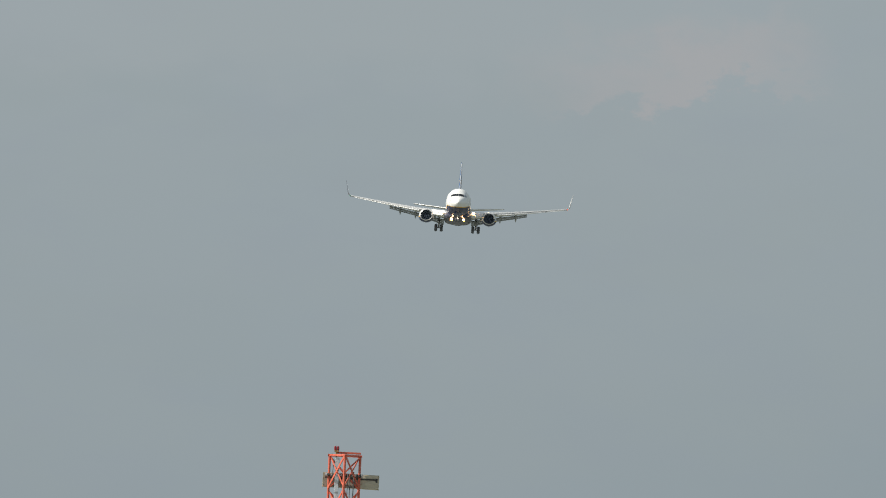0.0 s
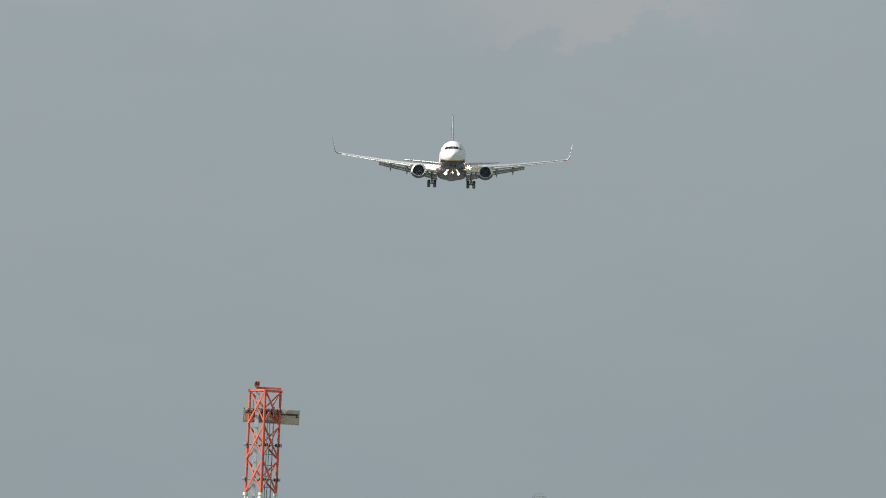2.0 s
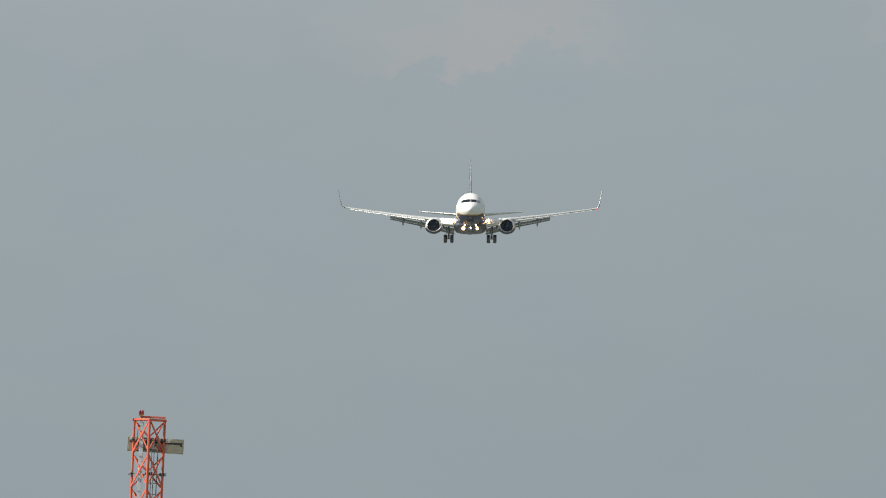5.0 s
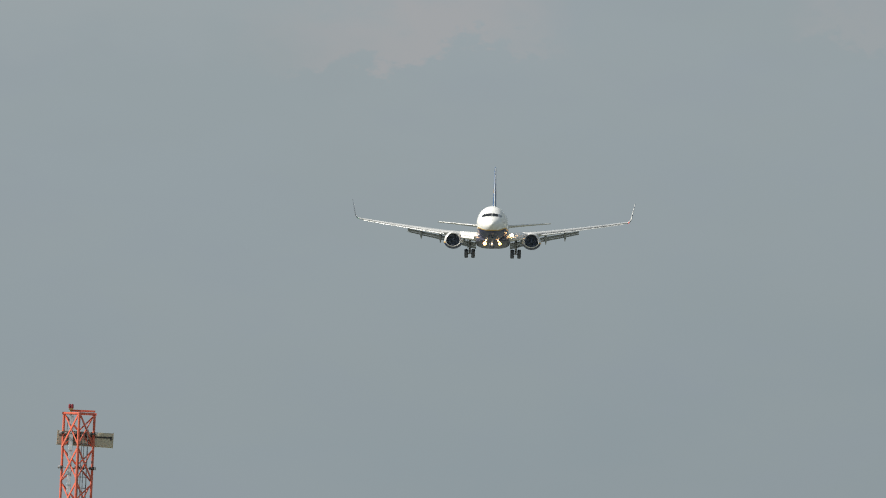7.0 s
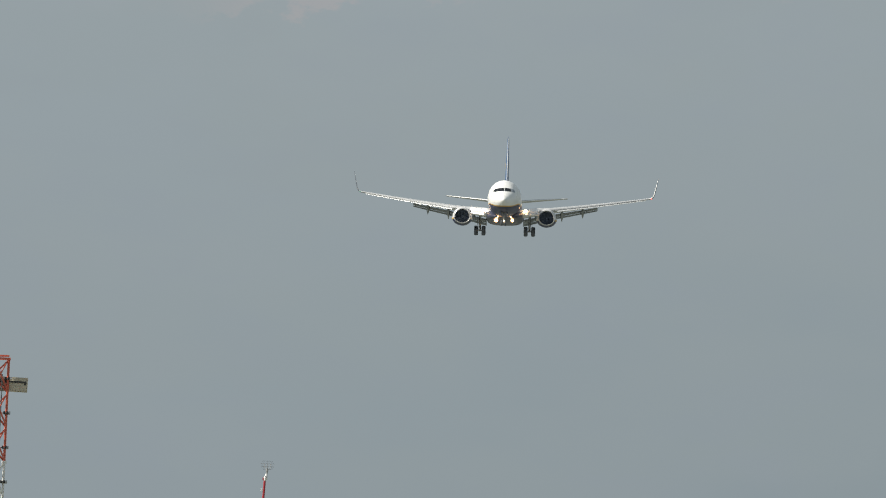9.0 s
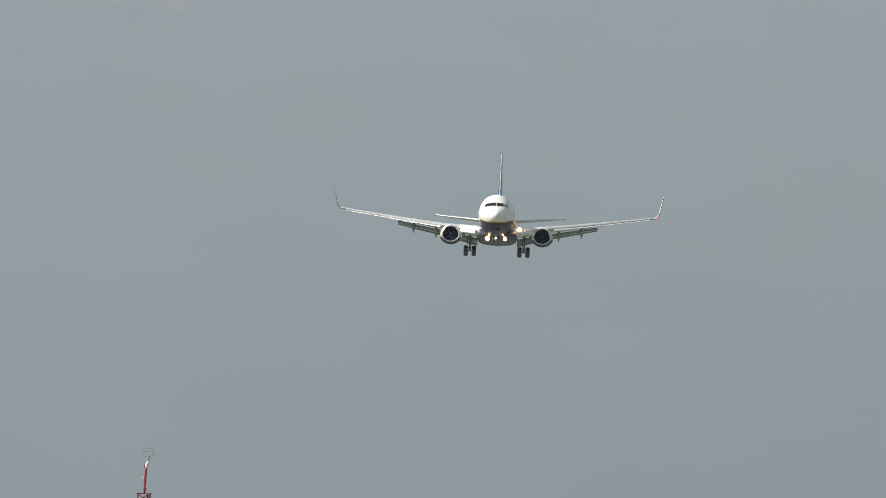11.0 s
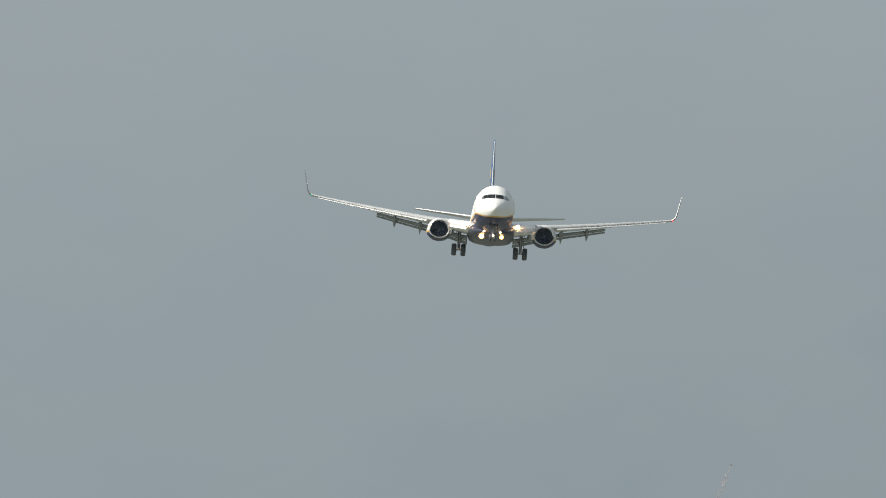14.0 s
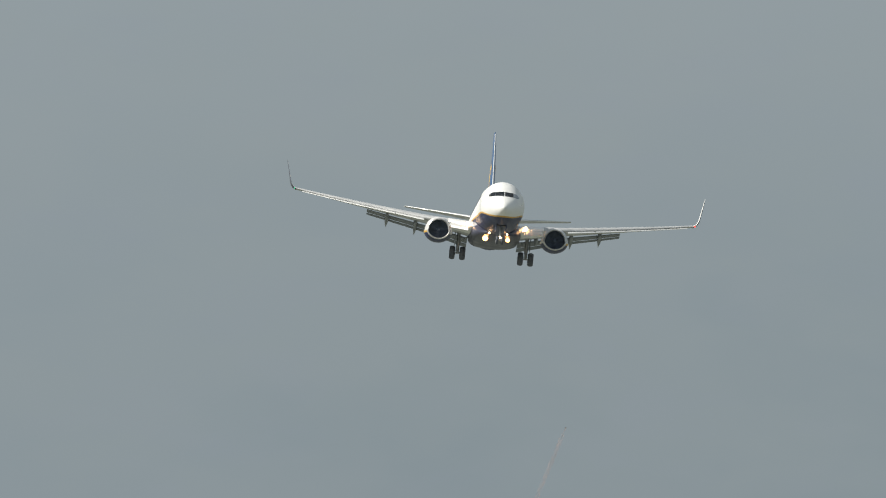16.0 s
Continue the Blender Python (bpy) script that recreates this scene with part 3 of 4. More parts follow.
def build_engine(plane, side):
    cx, cz = side * 4.85, -2.02

    def squash(p, y):
        k = 0.9 if p.z < 0 else 1.0
        flat = 1.0 if p.z > 0 else 1.0 + 0.04 * abs(p.x)
        return Vector((p.x * (1.03 if p.z < 0 else 1.0) * flat + cx, y, p.z * k + cz))

    y0 = 11.35 - ST
    cowl = loft(lathe([(y0 + 0.12, 0.938), (y0 + 0.25, 0.985), (y0 + 0.5, 1.05), (y0 + 1.0, 1.11), (y0 + 1.7, 1.11), (y0 + 2.6, 1.03), (y0 + 3.3, 0.9), (y0 + 3.35, 0.86), (y0 + 2.8, 0.84)], 40, squash), cap=False)
    eng = part("engine", cowl, COWL, plane, "white and navy jet engine nacelle")
    eng.data.transform(Matrix.Translation((-cx, 0, -cz)))
    eng.location = (cx, 0, cz)
    eng.data.materials.append(COWL_IN)
    for face in eng.data.polygons:
        face.material_index = int(face.center.x * side < 0)
    smooth(eng, 60)

    def sub(name, bm, material, label=""):
        bmesh.ops.translate(bm, verts=bm.verts, vec=Vector((-cx, 0, -cz)))
        return smooth(part(name, bm, material, eng, label), 50)

    sub("inlet_lip", loft(lathe([(y0 + 0.26, 0.79), (y0 + 0.12, 0.80), (y0 + 0.03, 0.825), (y0, 0.855), (y0 + 0.02, 0.89), (y0 + 0.06, 0.915), (y0 + 0.12, 0.94)], 40, squash), cap=False), LIP, "polished metal inlet lip")
    sub("inlet_duct", loft(lathe([(y0 + 0.26, 0.79), (y0 + 0.6, 0.775), (y0 + 0.85, 0.78), (y0 + 0.9, 0.3), (y0 + 0.92, 0.02)], 40, squash), cap=False), INNER, "dark inlet duct")
    bm = bmesh.new()
    for k in range(24):
        a = k * math.tau / 24
        u = Vector((math.cos(a), 0, math.sin(a)))
        t = Vector((-math.sin(a), 0, math.cos(a)))
        q = []
        for r, tw, w in ((0.2, 30, 0.14), (0.5, 50, 0.22), (0.765, 62, 0.27)):
            d = math.cos(radians(tw)) * Vector((0, 1, 0)) + math.sin(radians(tw)) * t
            c = Vector((cx, y0 + 0.75, cz)) + r * u
            q.append((bm.verts.new(c - d * w / 2), bm.verts.new(c + d * w / 2)))
        for (a0, a1), (b0, b1) in zip(q, q[1:]):
            bm.faces.new((a0, a1, b1, b0))
    sub("fan", bm, BLADE, "dark fan blades")
    sub("spinner", loft(lathe([(y0 + 0.42, 0.01), (y0 + 0.48, 0.07), (y0 + 0.6, 0.15), (y0 + 0.8, 0.24)], 20, lambda p, y: Vector((p.x + cx, y, p.z + cz)))), BLADE, "fan spinner")
    sub("exhaust_core", loft(lathe([(y0 + 2.7, 0.62), (y0 + 3.4, 0.58), (y0 + 4.2, 0.46), (y0 + 4.25, 0.42), (y0 + 4.3, 0.28), (y0 + 5.0, 0.02)], 24, lambda p, y: Vector((p.x + cx, y, p.z + cz)))), HOT, "bare metal exhaust")
    le, chord, th = wing_at(4.85)
    rings = []
    for s, za, zb, w in ((y0 + 0.95, cz + 0.98, cz + 1.1, 0.06), (y0 + 2.0, cz + 0.9, cz + 1.2, 0.2), (y0 + 3.4, cz + 0.5, le.z + 0.05, 0.22), (y0 + 5.0, cz + 0.6, le.z - 0.1, 0.2), (y0 + 6.8, le.z - 0.5, le.z - 0.2, 0.05)):
        rings.append([Vector((cx - w, s, za)), Vector((cx + w, s, za)), Vector((cx + w * 0.8, s, zb)), Vector((cx - w * 0.8, s, zb))])
    sub("pylon", loft(rings), WHITE, "white engine pylon")
    # chine on the inner flank
    bm = bmesh.new()
    box(bm, (cx - side * 0.92, y0 + 1.3, cz + 0.72), (0.26, 0.9, 0.025), bevel=0.01)
    sub("strake", bm, WHITE)


def wheel(parent, place, r, w):
    prof = [(-w * 0.5, r * 0.62), (-w * 0.5, r * 0.82), (-w * 0.38, r * 0.96), (-w * 0.15, r), (w * 0.15, r), (w * 0.38, r * 0.96), (w * 0.5, r * 0.82), (w * 0.5, r * 0.62)]
    turn = Matrix.Rotation(radians(90), 4, "Z")
    bm = loft(lathe(prof, 28), cap=False)
    bmesh.ops.transform(bm, matrix=Matrix.Translation(place) @ turn, verts=bm.verts)
    smooth(part("tyre", bm, TYRE, parent, "black rubber tyre"), 50)
    bm = loft(lathe([(-w * 0.42, 0.06 * r), (-w * 0.42, r * 0.3), (-w * 0.34, r * 0.5), (-w * 0.46, r * 0.63), (w * 0.46, r * 0.63), (w * 0.34, r * 0.5), (w * 0.42, r * 0.3), (w * 0.42, 0.06 * r)], 24))
    bmesh.ops.transform(bm, matrix=Matrix.Translation(place) @ turn, verts=bm.verts)
    smooth(part("rim", bm, STEEL, parent, "grey metal wheel rim"), 50)


def build_main_gear(plane, side):
    x, y, za = side * 2.86, 19.6 - ST, -3.16
    bm = bmesh.new()
    tube(bm, (x, y, -1.2), (x, y, -2.5), 0.15, 14)
    tube(bm, (x, y, -2.5), (x, y, za - 0.02), 0.1, 14)
    tube(bm, (x - 0.5, y, za), (x + 0.5, y, za), 0.075, 12)
    gear = smooth(part("main_gear", bm, STEEL, plane, "lowered main landing gear with two wheels"), 50)
    for dx in (-0.43, 0.43):
        wheel(gear, Vector((x + dx, y, za)), 0.565, 0.46)
    bm = bmesh.new()
    tube(bm, (x, y + 0.15, -2.2), (x, y + 0.42, -2.65), 0.05)
    tube(bm, (x, y + 0.42, -2.65), (x, y + 0.12, za + 0.05), 0.045)
    part("torque_link", bm, STEEL, gear)
    bm = bmesh.new()
    tube(bm, (x, y, -2.3), (x - side * 1.0, y + 0.1, -1.55), 0.06)
    tube(bm, (x, y, -1.9), (x + side * 0.1, y + 1.0, -1.3), 0.05)
    part("side_brace", bm, STEEL, gear)
    bm = bmesh.new()
    box(bm, (x + side * 0.28, y, -1.95), (0.05, 0.95, 1.15), Matrix(), 0.015)
    part("gear_door", bm, FLAPGREY, gear, "grey strut door")
    bm = bmesh.new()
    tube(bm, (x + 0.1, y - 0.12, -1.4), (x + 0.12, y - 0.12, za + 0.1), 0.022, 6)
    tube(bm, (x - 0.09, y - 0.14, -1.6), (x - 0.14, y - 0.13, za + 0.1), 0.02, 6)
    part("hydraulic_line", bm, CABLE, gear)


def build_nose_gear(plane):
    y, za = 4.0 - ST, -3.1
    bm = bmesh.new()
    tube(bm, (0, y, -1.7), (0, y, -2.6), 0.1, 12)
    tube(bm, (0, y, -2.6), (0, y, za), 0.07, 12)
    tube(bm, (-0.3, y, za), (0.3, y, za), 0.055, 10)
    gear = smooth(part("nose_gear", bm, STEEL, plane, "lowered nose gear with two small wheels"), 50)
    for dx in (-0.22, 0.22):
        wheel(gear, Vector((dx, y, za)), 0.34, 0.2)
    bm = bmesh.new()
    tube(bm, (0, y, -2.3), (0, y + 1.0, -1.8), 0.055)
    part("drag_brace", bm, STEEL, gear)
    for dx in (-0.42, 0.42):
        bm = bmesh.new()
        box(bm, (dx, y - 0.2, -2.12), (0.035, 1.6, 0.5), Matrix(), 0.012)
        part("gear_door", bm, NAVY, gear, "navy nose gear door")
    # solid block; its dark colour stands for the shade inside the bay
    bm = bmesh.new()
    box(bm, (0, y - 0.1, -1.88), (0.7, 1.6, 0.14), Matrix(), 0.02)
    part("bay_shade", bm, WELL, gear, "dark block standing for the shade in the wheel bay")
    disc_lamp("taxi_lamp", (0.03, y - 0.14, -2.86), 0.085, LAMP_SMALL, gear, "lit taxi lamp")


AIRLINER = build_airliner()


# ---- lattice masts ----
def place_at(az, dist):
    return Vector((math.sin(radians(az)) * dist, math.cos(radians(az)) * dist, 0))


def build_glide_mast():
    """Triangular orange and white mast with a beige antenna box, at 400 m."""
    D, a, az = 400.0, 0.775, 3.3515
    o = place_at(az, D)
    mast = new("antenna_mast")
    mast.location, mast.rotation_euler = o, (0, 0, -radians(az))
    tagged(mast, "orange-red and white triangular lattice antenna mast on grass", "mast")
    # local axes: x right, y away from the eye
    top = 11.07
    legs = [Vector((-a / 2, 0.23, 0)), Vector((0.0, -0.46, 0)), Vector((a / 2, 0.23, 0))]
    step = 0.877
    bm = bmesh.new()
    box(bm, (0, 0, 0.1), (1.6, 1.6, 0.3), Matrix(), 0.03)
    part("concrete_base", bm, CONCRETE, mast, "grey concrete footing")
    n = int(top / step)
    lows = [top - step * (k + 1) for k in range(n)]
    lows[-1] = 0.2
    for k, z0 in enumerate(lows):
        z1 = top - step * k
        mat = RED if (k // 3) % 2 == 0 else MASTWHITE
        for p in legs:
            part("leg", bar(p + Vector((0, 0, z0)), p + Vector((0, 0, z1)), 0.033, 10), mat, mast)
            if k % 3 == 0 and k:
                part("flange", bar(p + Vector((0, 0, z1 - 0.035)), p + Vector((0, 0, z1 + 0.035)), 0.062, 10), mat, mast)
        for i in range(3):
            p, q = legs[i], legs[(i + 1) % 3]
            inn = Vector((0, 0, 0.03))
            proud = 0.024 * Vector(((p + q).x, (p + q).y, 0)).normalized()
            if i == 1:
                p, q = q, p
            part("brace", flat_bar(p + Vector((0, 0, z0)) + inn + proud, q + Vector((0, 0, z1)) - inn + proud, proud, 0.05, 0.018), mat, mast)
            part("brace", flat_bar(q + Vector((0, 0, z0)) + inn - proud, p + Vector((0, 0, z1)) - inn - proud, proud, 0.038, 0.014), mat, mast)
    for i in range(3):
        p, q = legs[i], legs[(i + 1) % 3]
        bm = bmesh.new()
        box(bm, (0, 0, 0), ((q - p).length + 0.08, 0.05, 0.047), Matrix.Translation((p + q) / 2 + Vector((0, 0, top))) @ Matrix.Rotation(math.atan2((q - p).y, (q - p).x), 4, "Z"), 0.008)
        part("top_rail", bm, RED, mast)
    bm = bmesh.new()
    box(bm, (0.1, 0.12, top + 0.07), (0.6, 0.07, 0.05), Matrix(), 0.008)
    part("top_bracket", bm, RED, mast)
    # cable duct and climbing ladder inside
    bm = bmesh.new()
    box(bm, (-0.19, 0.05, top / 2), (0.105, 0.06, top - 0.12), Matrix(), 0.006)
    duct = part("cable_duct", bm, GALV, mast, "galvanised cable duct")
    for k in range(22):
        bm = bmesh.new()
        box(bm, (-0.19, 0.017, top - 0.5 - 0.44 * k), (0.109, 0.012, 0.013), Matrix(), 0.002)
        part("duct_clip", bm, STEEL, duct)
    ladder = part("ladder", tube(bar((0.03, 0.1, 0.3), (0.03, 0.1, top - 1.0), 0.014, 6), (0.24, 0.1, 0.3), (0.24, 0.1, top - 0.4), 0.014, 6), CABLE, mast, "thin dark steel ladder")
    for k in range(int((top - 1.3) / 0.28)):
        part("rung", bar((0.03, 0.1, 0.5 + 0.28 * k), (0.24, 0.1, 0.5 + 0.28 * k), 0.009, 6), CABLE, ladder)
    part("cable", tube(tube(bar((0.09, -0.02, 0.3), (0.09, -0.02, top - 0.45), 0.011, 6), (-0.3, 0.15, top - 0.5), (-0.28, 0.16, top - 0.1), 0.01, 6), (0.14, 0.0, 0.3), (0.15, 0.02, top - 0.5), 0.011, 6), CABLE, mast, "thin grey cables")
    # clamped cross bars with bolts
    for k in range(5):
        z = top - 0.5 - step * k
        bm = bmesh.new()
        tube(bm, (-0.49, 0.2, z), (0.47, 0.2, z), 0.018, 8)
        cb = part("cross_bar", bm, STEEL, mast, "clamped cross bar")
        for x in (-0.46, -0.4, 0.33, 0.41, 0.46, 0.1, 0.16):
            part("clamp", bar((x - 0.02, 0.19, z), (x + 0.025, 0.19, z), 0.042 if abs(x) > 0.2 else 0.05, 8), DARKSTEEL if abs(x) < 0.45 else STEEL, cb)
        bm = bmesh.new()
        box(bm, (0.05, 0.16, z), (0.22, 0.06, 0.05), Matrix(), 0.006)
        part("bracket", bm, DARKSTEEL, cb)
    # antenna box on the far side
    tilt = Matrix.Translation((0.175, 0.39, top - 0.635)) @ Matrix.Rotation(radians(1.0), 4, "Y") @ Matrix.Rotation(radians(-4), 4, "X")
    bm = bmesh.new()
    box(bm, (0, 0, 0), (1.41, 0.2, 0.36), tilt, 0.012)
    ant = part("antenna_box", bm, PANEL, mast, "beige antenna box")
    # thin plate added in a darker brown for the shaded left part
    bm = bmesh.new()
    box(bm, (-0.22, -0.098, -0.005), (0.92, 0.014, 0.33), tilt, 0.004)
    part("shade_plate", bm, BOX_SHADE, ant, "thin brown plate standing for shade on the box")
    bm = bmesh.new()
    box(bm, (0.0, -0.103, 0.06), (1.32, 0.014, 0.045), tilt, 0.004)
    part("slot", bm, DARKSTEEL, ant, "dark slot")
    bm = bmesh.new()
    box(bm, (0.655, -0.1, 0.04), (0.05, 0.014, 0.1), tilt, 0.006)
    part("latch", bm, DARKSTEEL, ant)
    for x in (-0.71, 0.71):
        bm = bmesh.new()
        box(bm, (x, 0, 0), (0.018, 0.21, 0.38), tilt, 0.003)
        part("end_plate", bm, PANEL, ant)
    for x in (-0.45, -0.1):
        bm = bmesh.new()
        box(bm, (x, -0.16, 0.1), (0.05, 0.2, 0.06), tilt, 0.006)
        part("arm", bm, DARKSTEEL, ant)
    # obstruction lamp
    bm = bar((-0.22, 0.05, top - 0.05), (-0.22, 0.05, top + 0.13), 0.025, 10)
    box(bm, (-0.22, 0.05, top + 0.1), (0.11, 0.08, 0.04), Matrix(), 0.008)
    lamp = part("obstruction_lamp", bm, BRASS, mast, "twin red obstruction lamp")
    for dx in (-0.034, 0.034):
        prof = [(0.0, 0.03), (0.02, 0.033), (0.085, 0.033), (0.108, 0.026), (0.118, 0.003)]
        b2 = loft(lathe(prof, 14))
        bmesh.ops.transform(b2, matrix=Matrix.Translation((-0.22 + dx, 0.05, top + 0.12)) @ Matrix.Rotation(radians(90), 4, "X"), verts=b2.verts)
        smooth(part("lens", b2, REDGLASS, lamp, "red glass lens"), 50)


def build_wind_mast():
    """Slim crimson and white mast with an anemometer in a wire cage, at 450 m."""
    D, az, a = 450.0, 4.3545, 0.345
    o = place_at(az, D)
    mast = new("wind_mast")
    mast.location, mast.rotation_euler = o, (0, 0, -radians(az))
    tagged(mast, "slim crimson and white lattice mast with anemometer", "mast")
    top = 8.345
    legs = [Vector((-a / 2, -0.1, 0)), Vector((a / 2, -0.1, 0)), Vector((0.1, 0.23, 0))]
    bm = bmesh.new()
    box(bm, (0, 0.05, 0.06), (0.9, 0.9, 0.2), Matrix(), 0.03)
    part("concrete_base", bm, CONCRETE, mast, "grey concrete footing")
    step, z1, k = 0.222, top, 0
    while z1 > 0.2:
        z0 = max(0.15, z1 - step)
        mat = CRIMSON if (k // 4) % 2 == 0 else MASTWHITE
        if k % 4 == 0:
            zz = max(0.15, z1 - 4 * step)
            for p in legs:
                part("leg", bar(p + Vector((0, 0, zz)), p + Vector((0, 0, z1)), 0.023 if p.y < 0 else 0.018, 8), mat, mast)
        for i in range(3):
            p, q = legs[i], legs[(i + 1) % 3]
            part("brace", bar(p + Vector((0, 0, z0)), q + Vector((0, 0, z1)), 0.0105 if i == 0 else 0.006, 6), mat, mast)
            part("brace", bar(q + Vector((0, 0, z0)), p + Vector((0, 0, z1)), 0.0085 if i == 0 else 0.006, 6), mat, mast)
        z1, k = z0, k + 1
    bm = bmesh.new()
    box(bm, (0.01, 0.05, top + 0.015), (a + 0.09, 0.42, 0.024), Matrix(), 0.006)
    part("top_plate", bm, CRIMSON, mast, "crimson top plate")
    pole = part("pole", bar((0.0, 0, top), (0.03, 0, top + 0.8), 0.033, 10), CRIMSON, mast, "crimson tilting pole")
    bm = bmesh.new()
    box(bm, (-0.055, 0, top + 0.47), (0.05, 0.05, 0.07), Matrix(), 0.006)
    part("pole_box", bm, MASTWHITE, pole)
    part("cable", tube(bar((0.04, -0.03, top + 0.05), (0.06, -0.03, top + 0.13), 0.01, 6), (0.06, -0.03, top + 0.13), (0.02, -0.035, top + 0.25), 0.01, 6), CABLE, pole)
    bm = bmesh.new()
    tube(bm, (0.025, 0, top + 0.74), (0.05, 0, top + 0.82), 0.03, 10, 0.06)
    tube(bm, (0.05, 0, top + 0.82), (0.075, 0, top + 0.94), 0.06, 10, 0.028)
    hinge = part("hinge", bm, MASTWHITE, mast, "white hinge head")
    part("hinge_pin", bar((0.05, -0.075, top + 0.86), (0.05, 0.02, top + 0.86), 0.02, 8), DARKSTEEL, hinge)
    bm = bmesh.new()
    box(bm, (-0.02, 0, top + 0.8), (0.035, 0.04, 0.09), Matrix(), 0.006)
    part("hinge_arm", bm, CRIMSON, hinge, "crimson hinge arm")
    part("sensor_stem", bar((0.075, 0, top + 0.93), (0.085, 0, top + 1.08), 0.022, 10, 0.036), STEEL, mast, "grey sensor stem")
    # wire cage
    c = Vector((0.085, 0, top + 1.19))
    for z, r in ((0.12, 0.13), (0.04, 0.2), (-0.04, 0.2), (-0.12, 0.13)):
        bm = bmesh.new()
        for k in range(24):
            a0, a1 = k * math.tau / 24, (k + 1) * math.tau / 24
            tube(bm, c + Vector((r * math.cos(a0), r * math.sin(a0), z)), c + Vector((r * math.cos(a1), r * math.sin(a1), z)), 0.0017, 5)
        part("cage_ring", bm, CABLE, mast, "thin wire ring")
    for k in range(8):
        a0 = k * math.tau / 8
        u = Vector((math.cos(a0), math.sin(a0), 0))
        part("cage_wire", tube(bar(c + u * 0.13 + Vector((0, 0, 0.12)), c + u * 0.2, 0.0017, 5), c + u * 0.2, c + u * 0.13 - Vector((0, 0, 0.12)), 0.0017, 5), CABLE, mast)
    for k in range(3):
        a0 = k * math.tau / 3 + 0.5
        u = Vector((math.cos(a0), math.sin(a0), 0))
        part("sensor_arm", tube(bar(c - Vector((0, 0, 0.11)), c + u * 0.1 - Vector((0, 0, 0.07)), 0.008, 6), c + u * 0.1 - Vector((0, 0, 0.07)), c + u * 0.1 + Vector((0, 0, 0.04)), 0.008, 6), STEEL, mast)


def build_far_crane():
    """A thin raised crane jib far off, at 2 km, with haze put into its colours."""
    D = 2000.0
    tip = EYE + way(7.223, 0.919) * D
    crane = new("crane")
    crane.location, crane.rotation_euler = (tip.x, tip.y, 0), (0, 0, -radians(7.223))
    tagged(crane, "distant crane jib raised at a slant, its orange paled for haze", "crane")
    h, lean = tip.z, 0.36
    foot = Vector((-lean * (h - 2.6), 0, 2.6))
    head = Vector((0, 0, h))
    along = (head - foot).normalized()
    side = along.cross(Vector((0, 1, 0))).normalized()
    w = 0.2
    chords = [side * w, -side * w, Vector((0, w, 0)), Vector((0, -w, 0))]
    total = (head - foot).length - 1.4
    bm = bmesh.new()
    for c in chords:
        tube(bm, foot + c, foot + along * total + c, 0.009, 5)
    jib = part("jib", bm, CRANE_HAZED, crane, "lattice jib, its orange paled for haze")
    bm = bmesh.new()
    k = 0
    while k * 1.1 < total - 1.1:
        for i in range(4):
            a, b = chords[i], chords[(i + 1 + k % 2) % 4]
            tube(bm, foot + along * k * 1.1 + a, foot + along * (k + 1) * 1.1 + b, 0.0045, 4)
        k += 1
    part("lacing", bm, CRANE_HAZED, jib)
    bm = bar(head - along * 0.55 - Vector((0, 0.2, 0)), head - along * 0.55 + Vector((0, 0.2, 0)), 0.1, 14)
    part("head_sheave", bm, CRANEGREY, jib, "dark head sheave")
    part("fly_stub", bar(head - along * 1.6, head - along * 0.6, 0.02, 6), CRANE_HAZED, jib)
    at = head - along * 4.2 - side * 0.1
    part("jib_lamp", bar(at - Vector((0, 0.3, 0)), at + Vector((0, 0.3, 0)), 0.06, 10), CRANEGREY, jib)
    bm = bmesh.new()
    box(bm, (foot.x - 2.0, 0, 1.9), (7.0, 3.2, 2.2), Matrix(), 0.2)
    part("carrier", bm, CRANE_HAZED, crane, "orange crane body")
    for y in (-1.7, 1.7):
        bm = bmesh.new()
        box(bm, (foot.x - 2.0, y, 0.55), (7.6, 0.9, 1.1), Matrix(), 0.3)
        part("crawler_track", bm, TYRE, crane, "black crawler track")


build_glide_mast()
build_wind_mast()
build_far_crane()


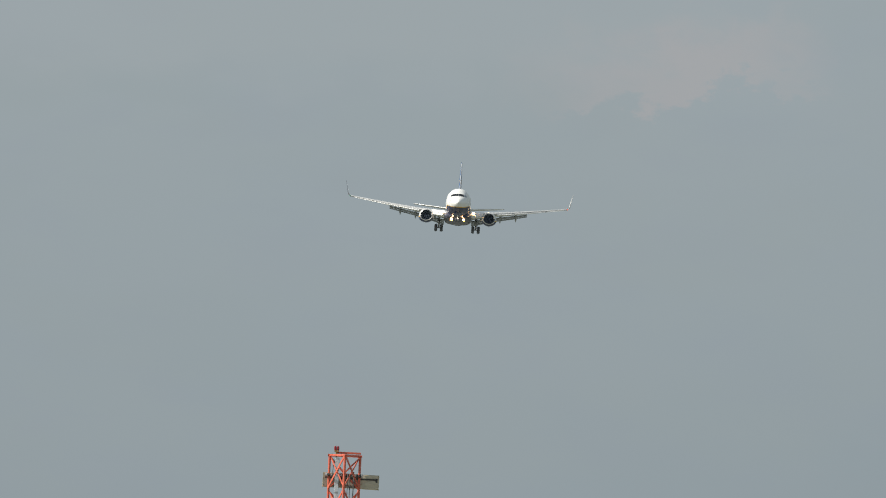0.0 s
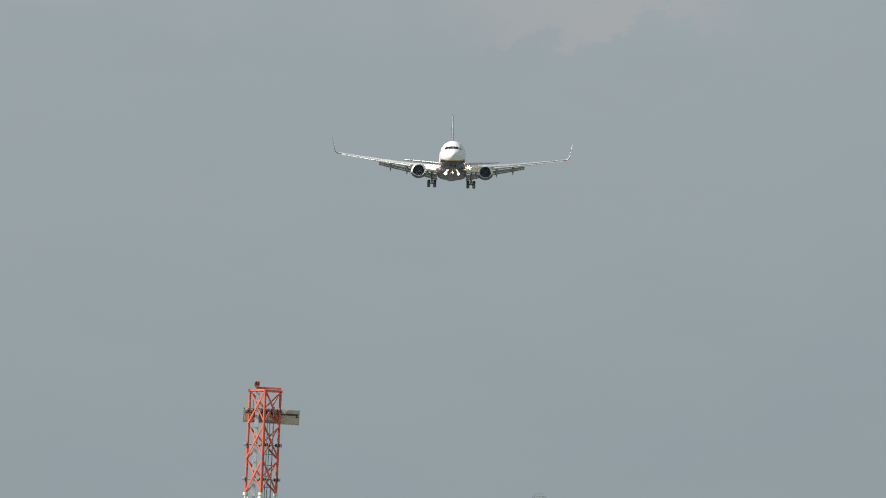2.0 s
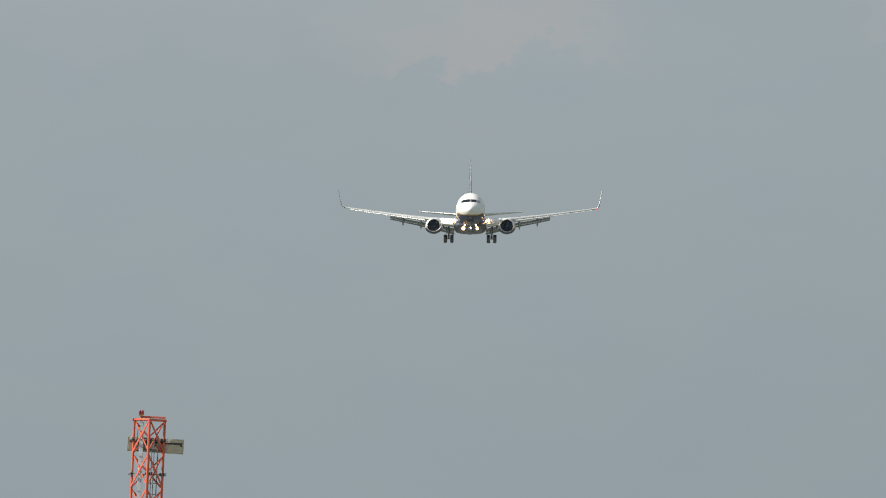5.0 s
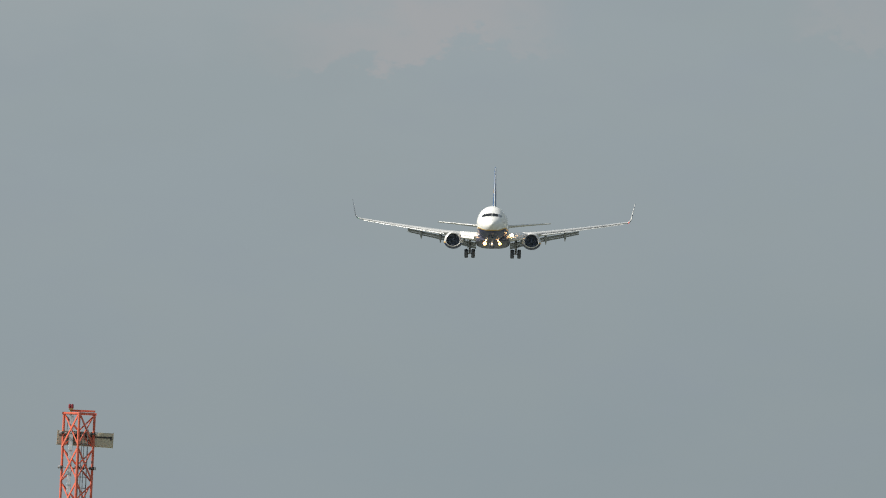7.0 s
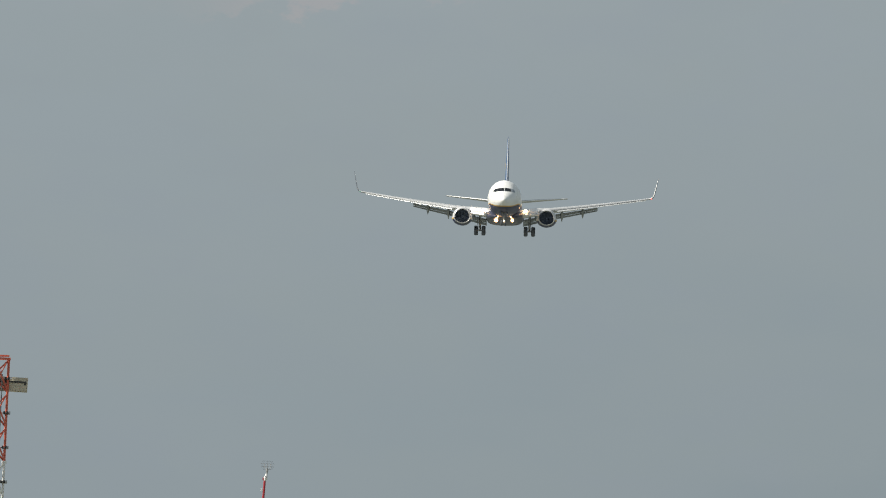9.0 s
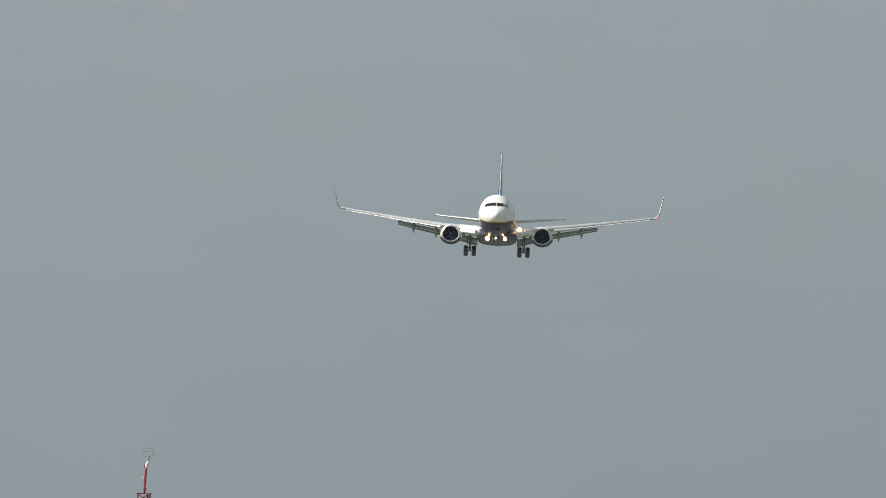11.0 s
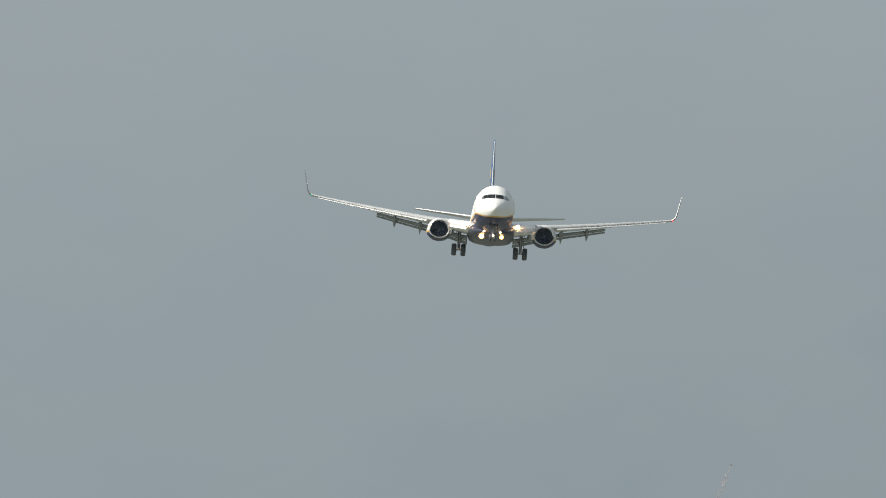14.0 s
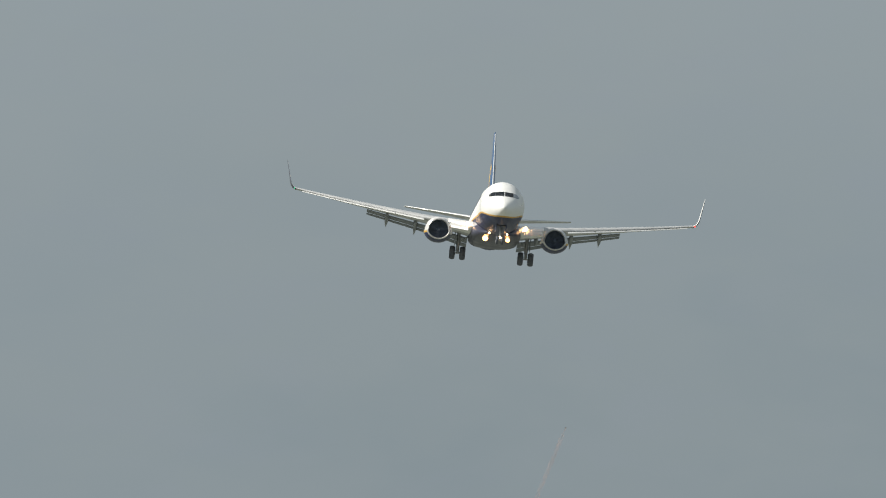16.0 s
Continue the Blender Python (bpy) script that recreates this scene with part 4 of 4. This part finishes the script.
# ---- birds ----
def build_bird(body_material=FEATHER, bird_scale=0.72, span=1.0):
    bird = new("bird")
    tagged(bird, "small dark swift flying past on narrow wings", "bird", "passing swifts")
    rings = []
    for y, w, h in ((-0.1, 0.004, 0.004), (-0.085, 0.014, 0.014), (-0.06, 0.022, 0.022), (-0.01, 0.027, 0.026), (0.05, 0.018, 0.016), (0.09, 0.009, 0.006)):
        rings.append([Vector((w * math.cos(q * math.tau / 12), y, h * math.sin(q * math.tau / 12))) for q in range(12)])
    smooth(part("body", loft(rings), body_material, bird), 60)
    for s in (-1, 1):
        part("tail_feather", loft([[Vector((s * x, y, z)) for x, y, z in r] for r in
             ([(0.0, 0.08, 0.003), (0.014, 0.08, 0.003), (0.014, 0.08, -0.003), (0.0, 0.08, -0.003)],
              [(0.018, 0.15, 0.001), (0.026, 0.15, 0.001), (0.026, 0.15, -0.001), (0.018, 0.15, -0.001)])]), FEATHER, bird)
    wings = []
    for s in (-1, 1):
        rings = []
        for x, le, c, t in ((0.0, -0.045, 0.06, 0.01), (0.06, -0.06, 0.055, 0.008), (0.12, -0.045, 0.042, 0.006), (0.18, -0.005, 0.026, 0.004), (0.215, 0.04, 0.008, 0.002)):
            rings.append([Vector((s * x * span, le + c * u, t * w)) for u, w in ((0, 0), (0.2, 0.5), (0.6, 0.4), (1, 0.0), (0.6, -0.2), (0.2, -0.4))])
        wing = part("wing", loft(rings), FEATHER, bird, "narrow dark wing")
        wings.append((s, wing))
    for ob in bird.children:
        ob.data.transform(Matrix.Scale(bird_scale, 4))
    return bird, wings


BIRD, BIRD_WINGS = build_bird()
BIRD_TWO, BIRD_TWO_WINGS = build_bird(PALEFEATHER, 0.62, 0.72)

# ---- what moves ----
FLIGHT = [  # seconds, place, heading, pitch and bank in degrees
    (0, 157.63, 2422.52, 97.7, -3.81, 2.64, 1.14), (0.5, 158, 2389.11, 95.8, -3.76, 2.78, 0.91),
    (1, 158.48, 2355.6, 93.82, -3.73, 2.9, 0.02), (1.5, 158.99, 2321.99, 91.94, -3.72, 2.99, -0.66),
    (2, 159.73, 2288.27, 90.17, -3.74, 2.99, -0.78), (2.5, 160.36, 2254.45, 88.44, -3.8, 2.95, -0.93),
    (3, 161.14, 2220.53, 86.77, -3.88, 2.92, -1.53), (3.5, 161.64, 2186.51, 85.08, -3.99, 2.88, -2),
    (3.7, 161.82, 2172.87, 84.37, -4.04, 2.86, -2.13), (6, 164.09, 2014.84, 76.56, -5.02, 1.64, -2.26),
    (6.5, 164.07, 1980.2, 74.72, -5.25, 1.53, -2.24), (7, 164.23, 1945.46, 72.9, -5.44, 1.44, -1.6),
    (7.5, 164.15, 1910.61, 71.08, -5.58, 1.19, -1.15), (8, 164.16, 1875.67, 68.98, -5.65, 1.2, -0.93),
    (8.5, 164.04, 1840.61, 66.82, -5.7, 1.27, -1.11), (11, 163, 1663.82, 57.18, -6.24, 2.25, -0.6),
    (11.5, 162.57, 1628.15, 55.25, -6.3, 2.62, 0.04), (12, 162.2, 1592.38, 53.37, -6.25, 2.96, 0.3),
    (12.5, 161.64, 1556.51, 51.63, -6.11, 3.18, 0.23), (13, 161.09, 1520.53, 50.01, -5.94, 3.22, 1.19),
    (13.5, 160.49, 1484.45, 48.41, -5.72, 3.09, 1.4), (14, 160.07, 1448.27, 46.76, -5.43, 2.87, 1.48),
    (14.5, 159.64, 1411.99, 45.04, -5.23, 2.76, 1.34), (15, 159.18, 1375.6, 43.26, -5.04, 2.85, 0.45),
    (15.5, 158.71, 1339.11, 41.51, -4.8, 2.99, 1.57), (16, 158.31, 1302.52, 39.8, -4.63, 3.14, 2.86),
]


def attitude(x, y, z, yaw, pitch, bank):
    return (Matrix.Translation((x, y, z)) @ Matrix.Rotation(radians(yaw), 4, "Z") @ Matrix.Rotation(radians(-pitch), 4, "X")
            @ Matrix.Rotation(radians(bank), 4, "Y"))


def bird_at(t):
    k = t - 12.5
    return Matrix.Translation((29.36 - 14.9 * k, 280.0, 13.93 - 1.2 * k)) @ Matrix.Rotation(radians(-90), 4, "Z")


def second_bird_at(t):
    k = t - 15.1
    return Matrix.Translation((18.03 - 17.2 * k, 130.0, 7.58 - 0.4 * k)) @ Matrix.Rotation(radians(-90), 4, "Z") @ Matrix.Rotation(radians(70), 4, "Y")


def motions():
    walk(AIRLINER, [(row[0], attitude(*row[1:])) for row in FLIGHT])
    climb = {12.8: 0.5, 13.0: 1.3, 13.5: 3.5, 16.0: 14.0}
    walk(BIRD, [(t, Matrix.Translation((0, 0, climb.get(t, 0))) @ bird_at(t)) for t in (0.0, 4.0, 8.0, 12.0, 12.3, 12.5, 12.7, 12.8, 13.0, 13.5, 16.0)])
    walk(BIRD_TWO, [(t, second_bird_at(t)) for t in (0.0, 5.0, 10.0, 15.0, 15.5, 16.0)])
    beat = [(0.0, 10), (11.9, 10), (12.1, 35), (12.2, -20), (12.3, 38), (12.4, 2), (12.5, -4), (12.6, -48), (12.7, 35), (12.8, -30), (12.9, -20), (13.1, 10), (16.0, 10)]
    for s, wing in BIRD_WINGS:
        walk(wing, [(t, Matrix.Rotation(radians(-s * a), 4, "Y")) for t, a in beat])
    beat = [(0.0, 10), (14.8, 10), (14.9, 35), (15.0, -15), (15.1, 8), (15.2, 25), (15.3, 35), (15.4, -20), (15.6, 10), (16.0, 10)]
    for s, wing in BIRD_TWO_WINGS:
        walk(wing, [(t, Matrix.Rotation(radians(-s * a), 4, "Y")) for t, a in beat])


motions()
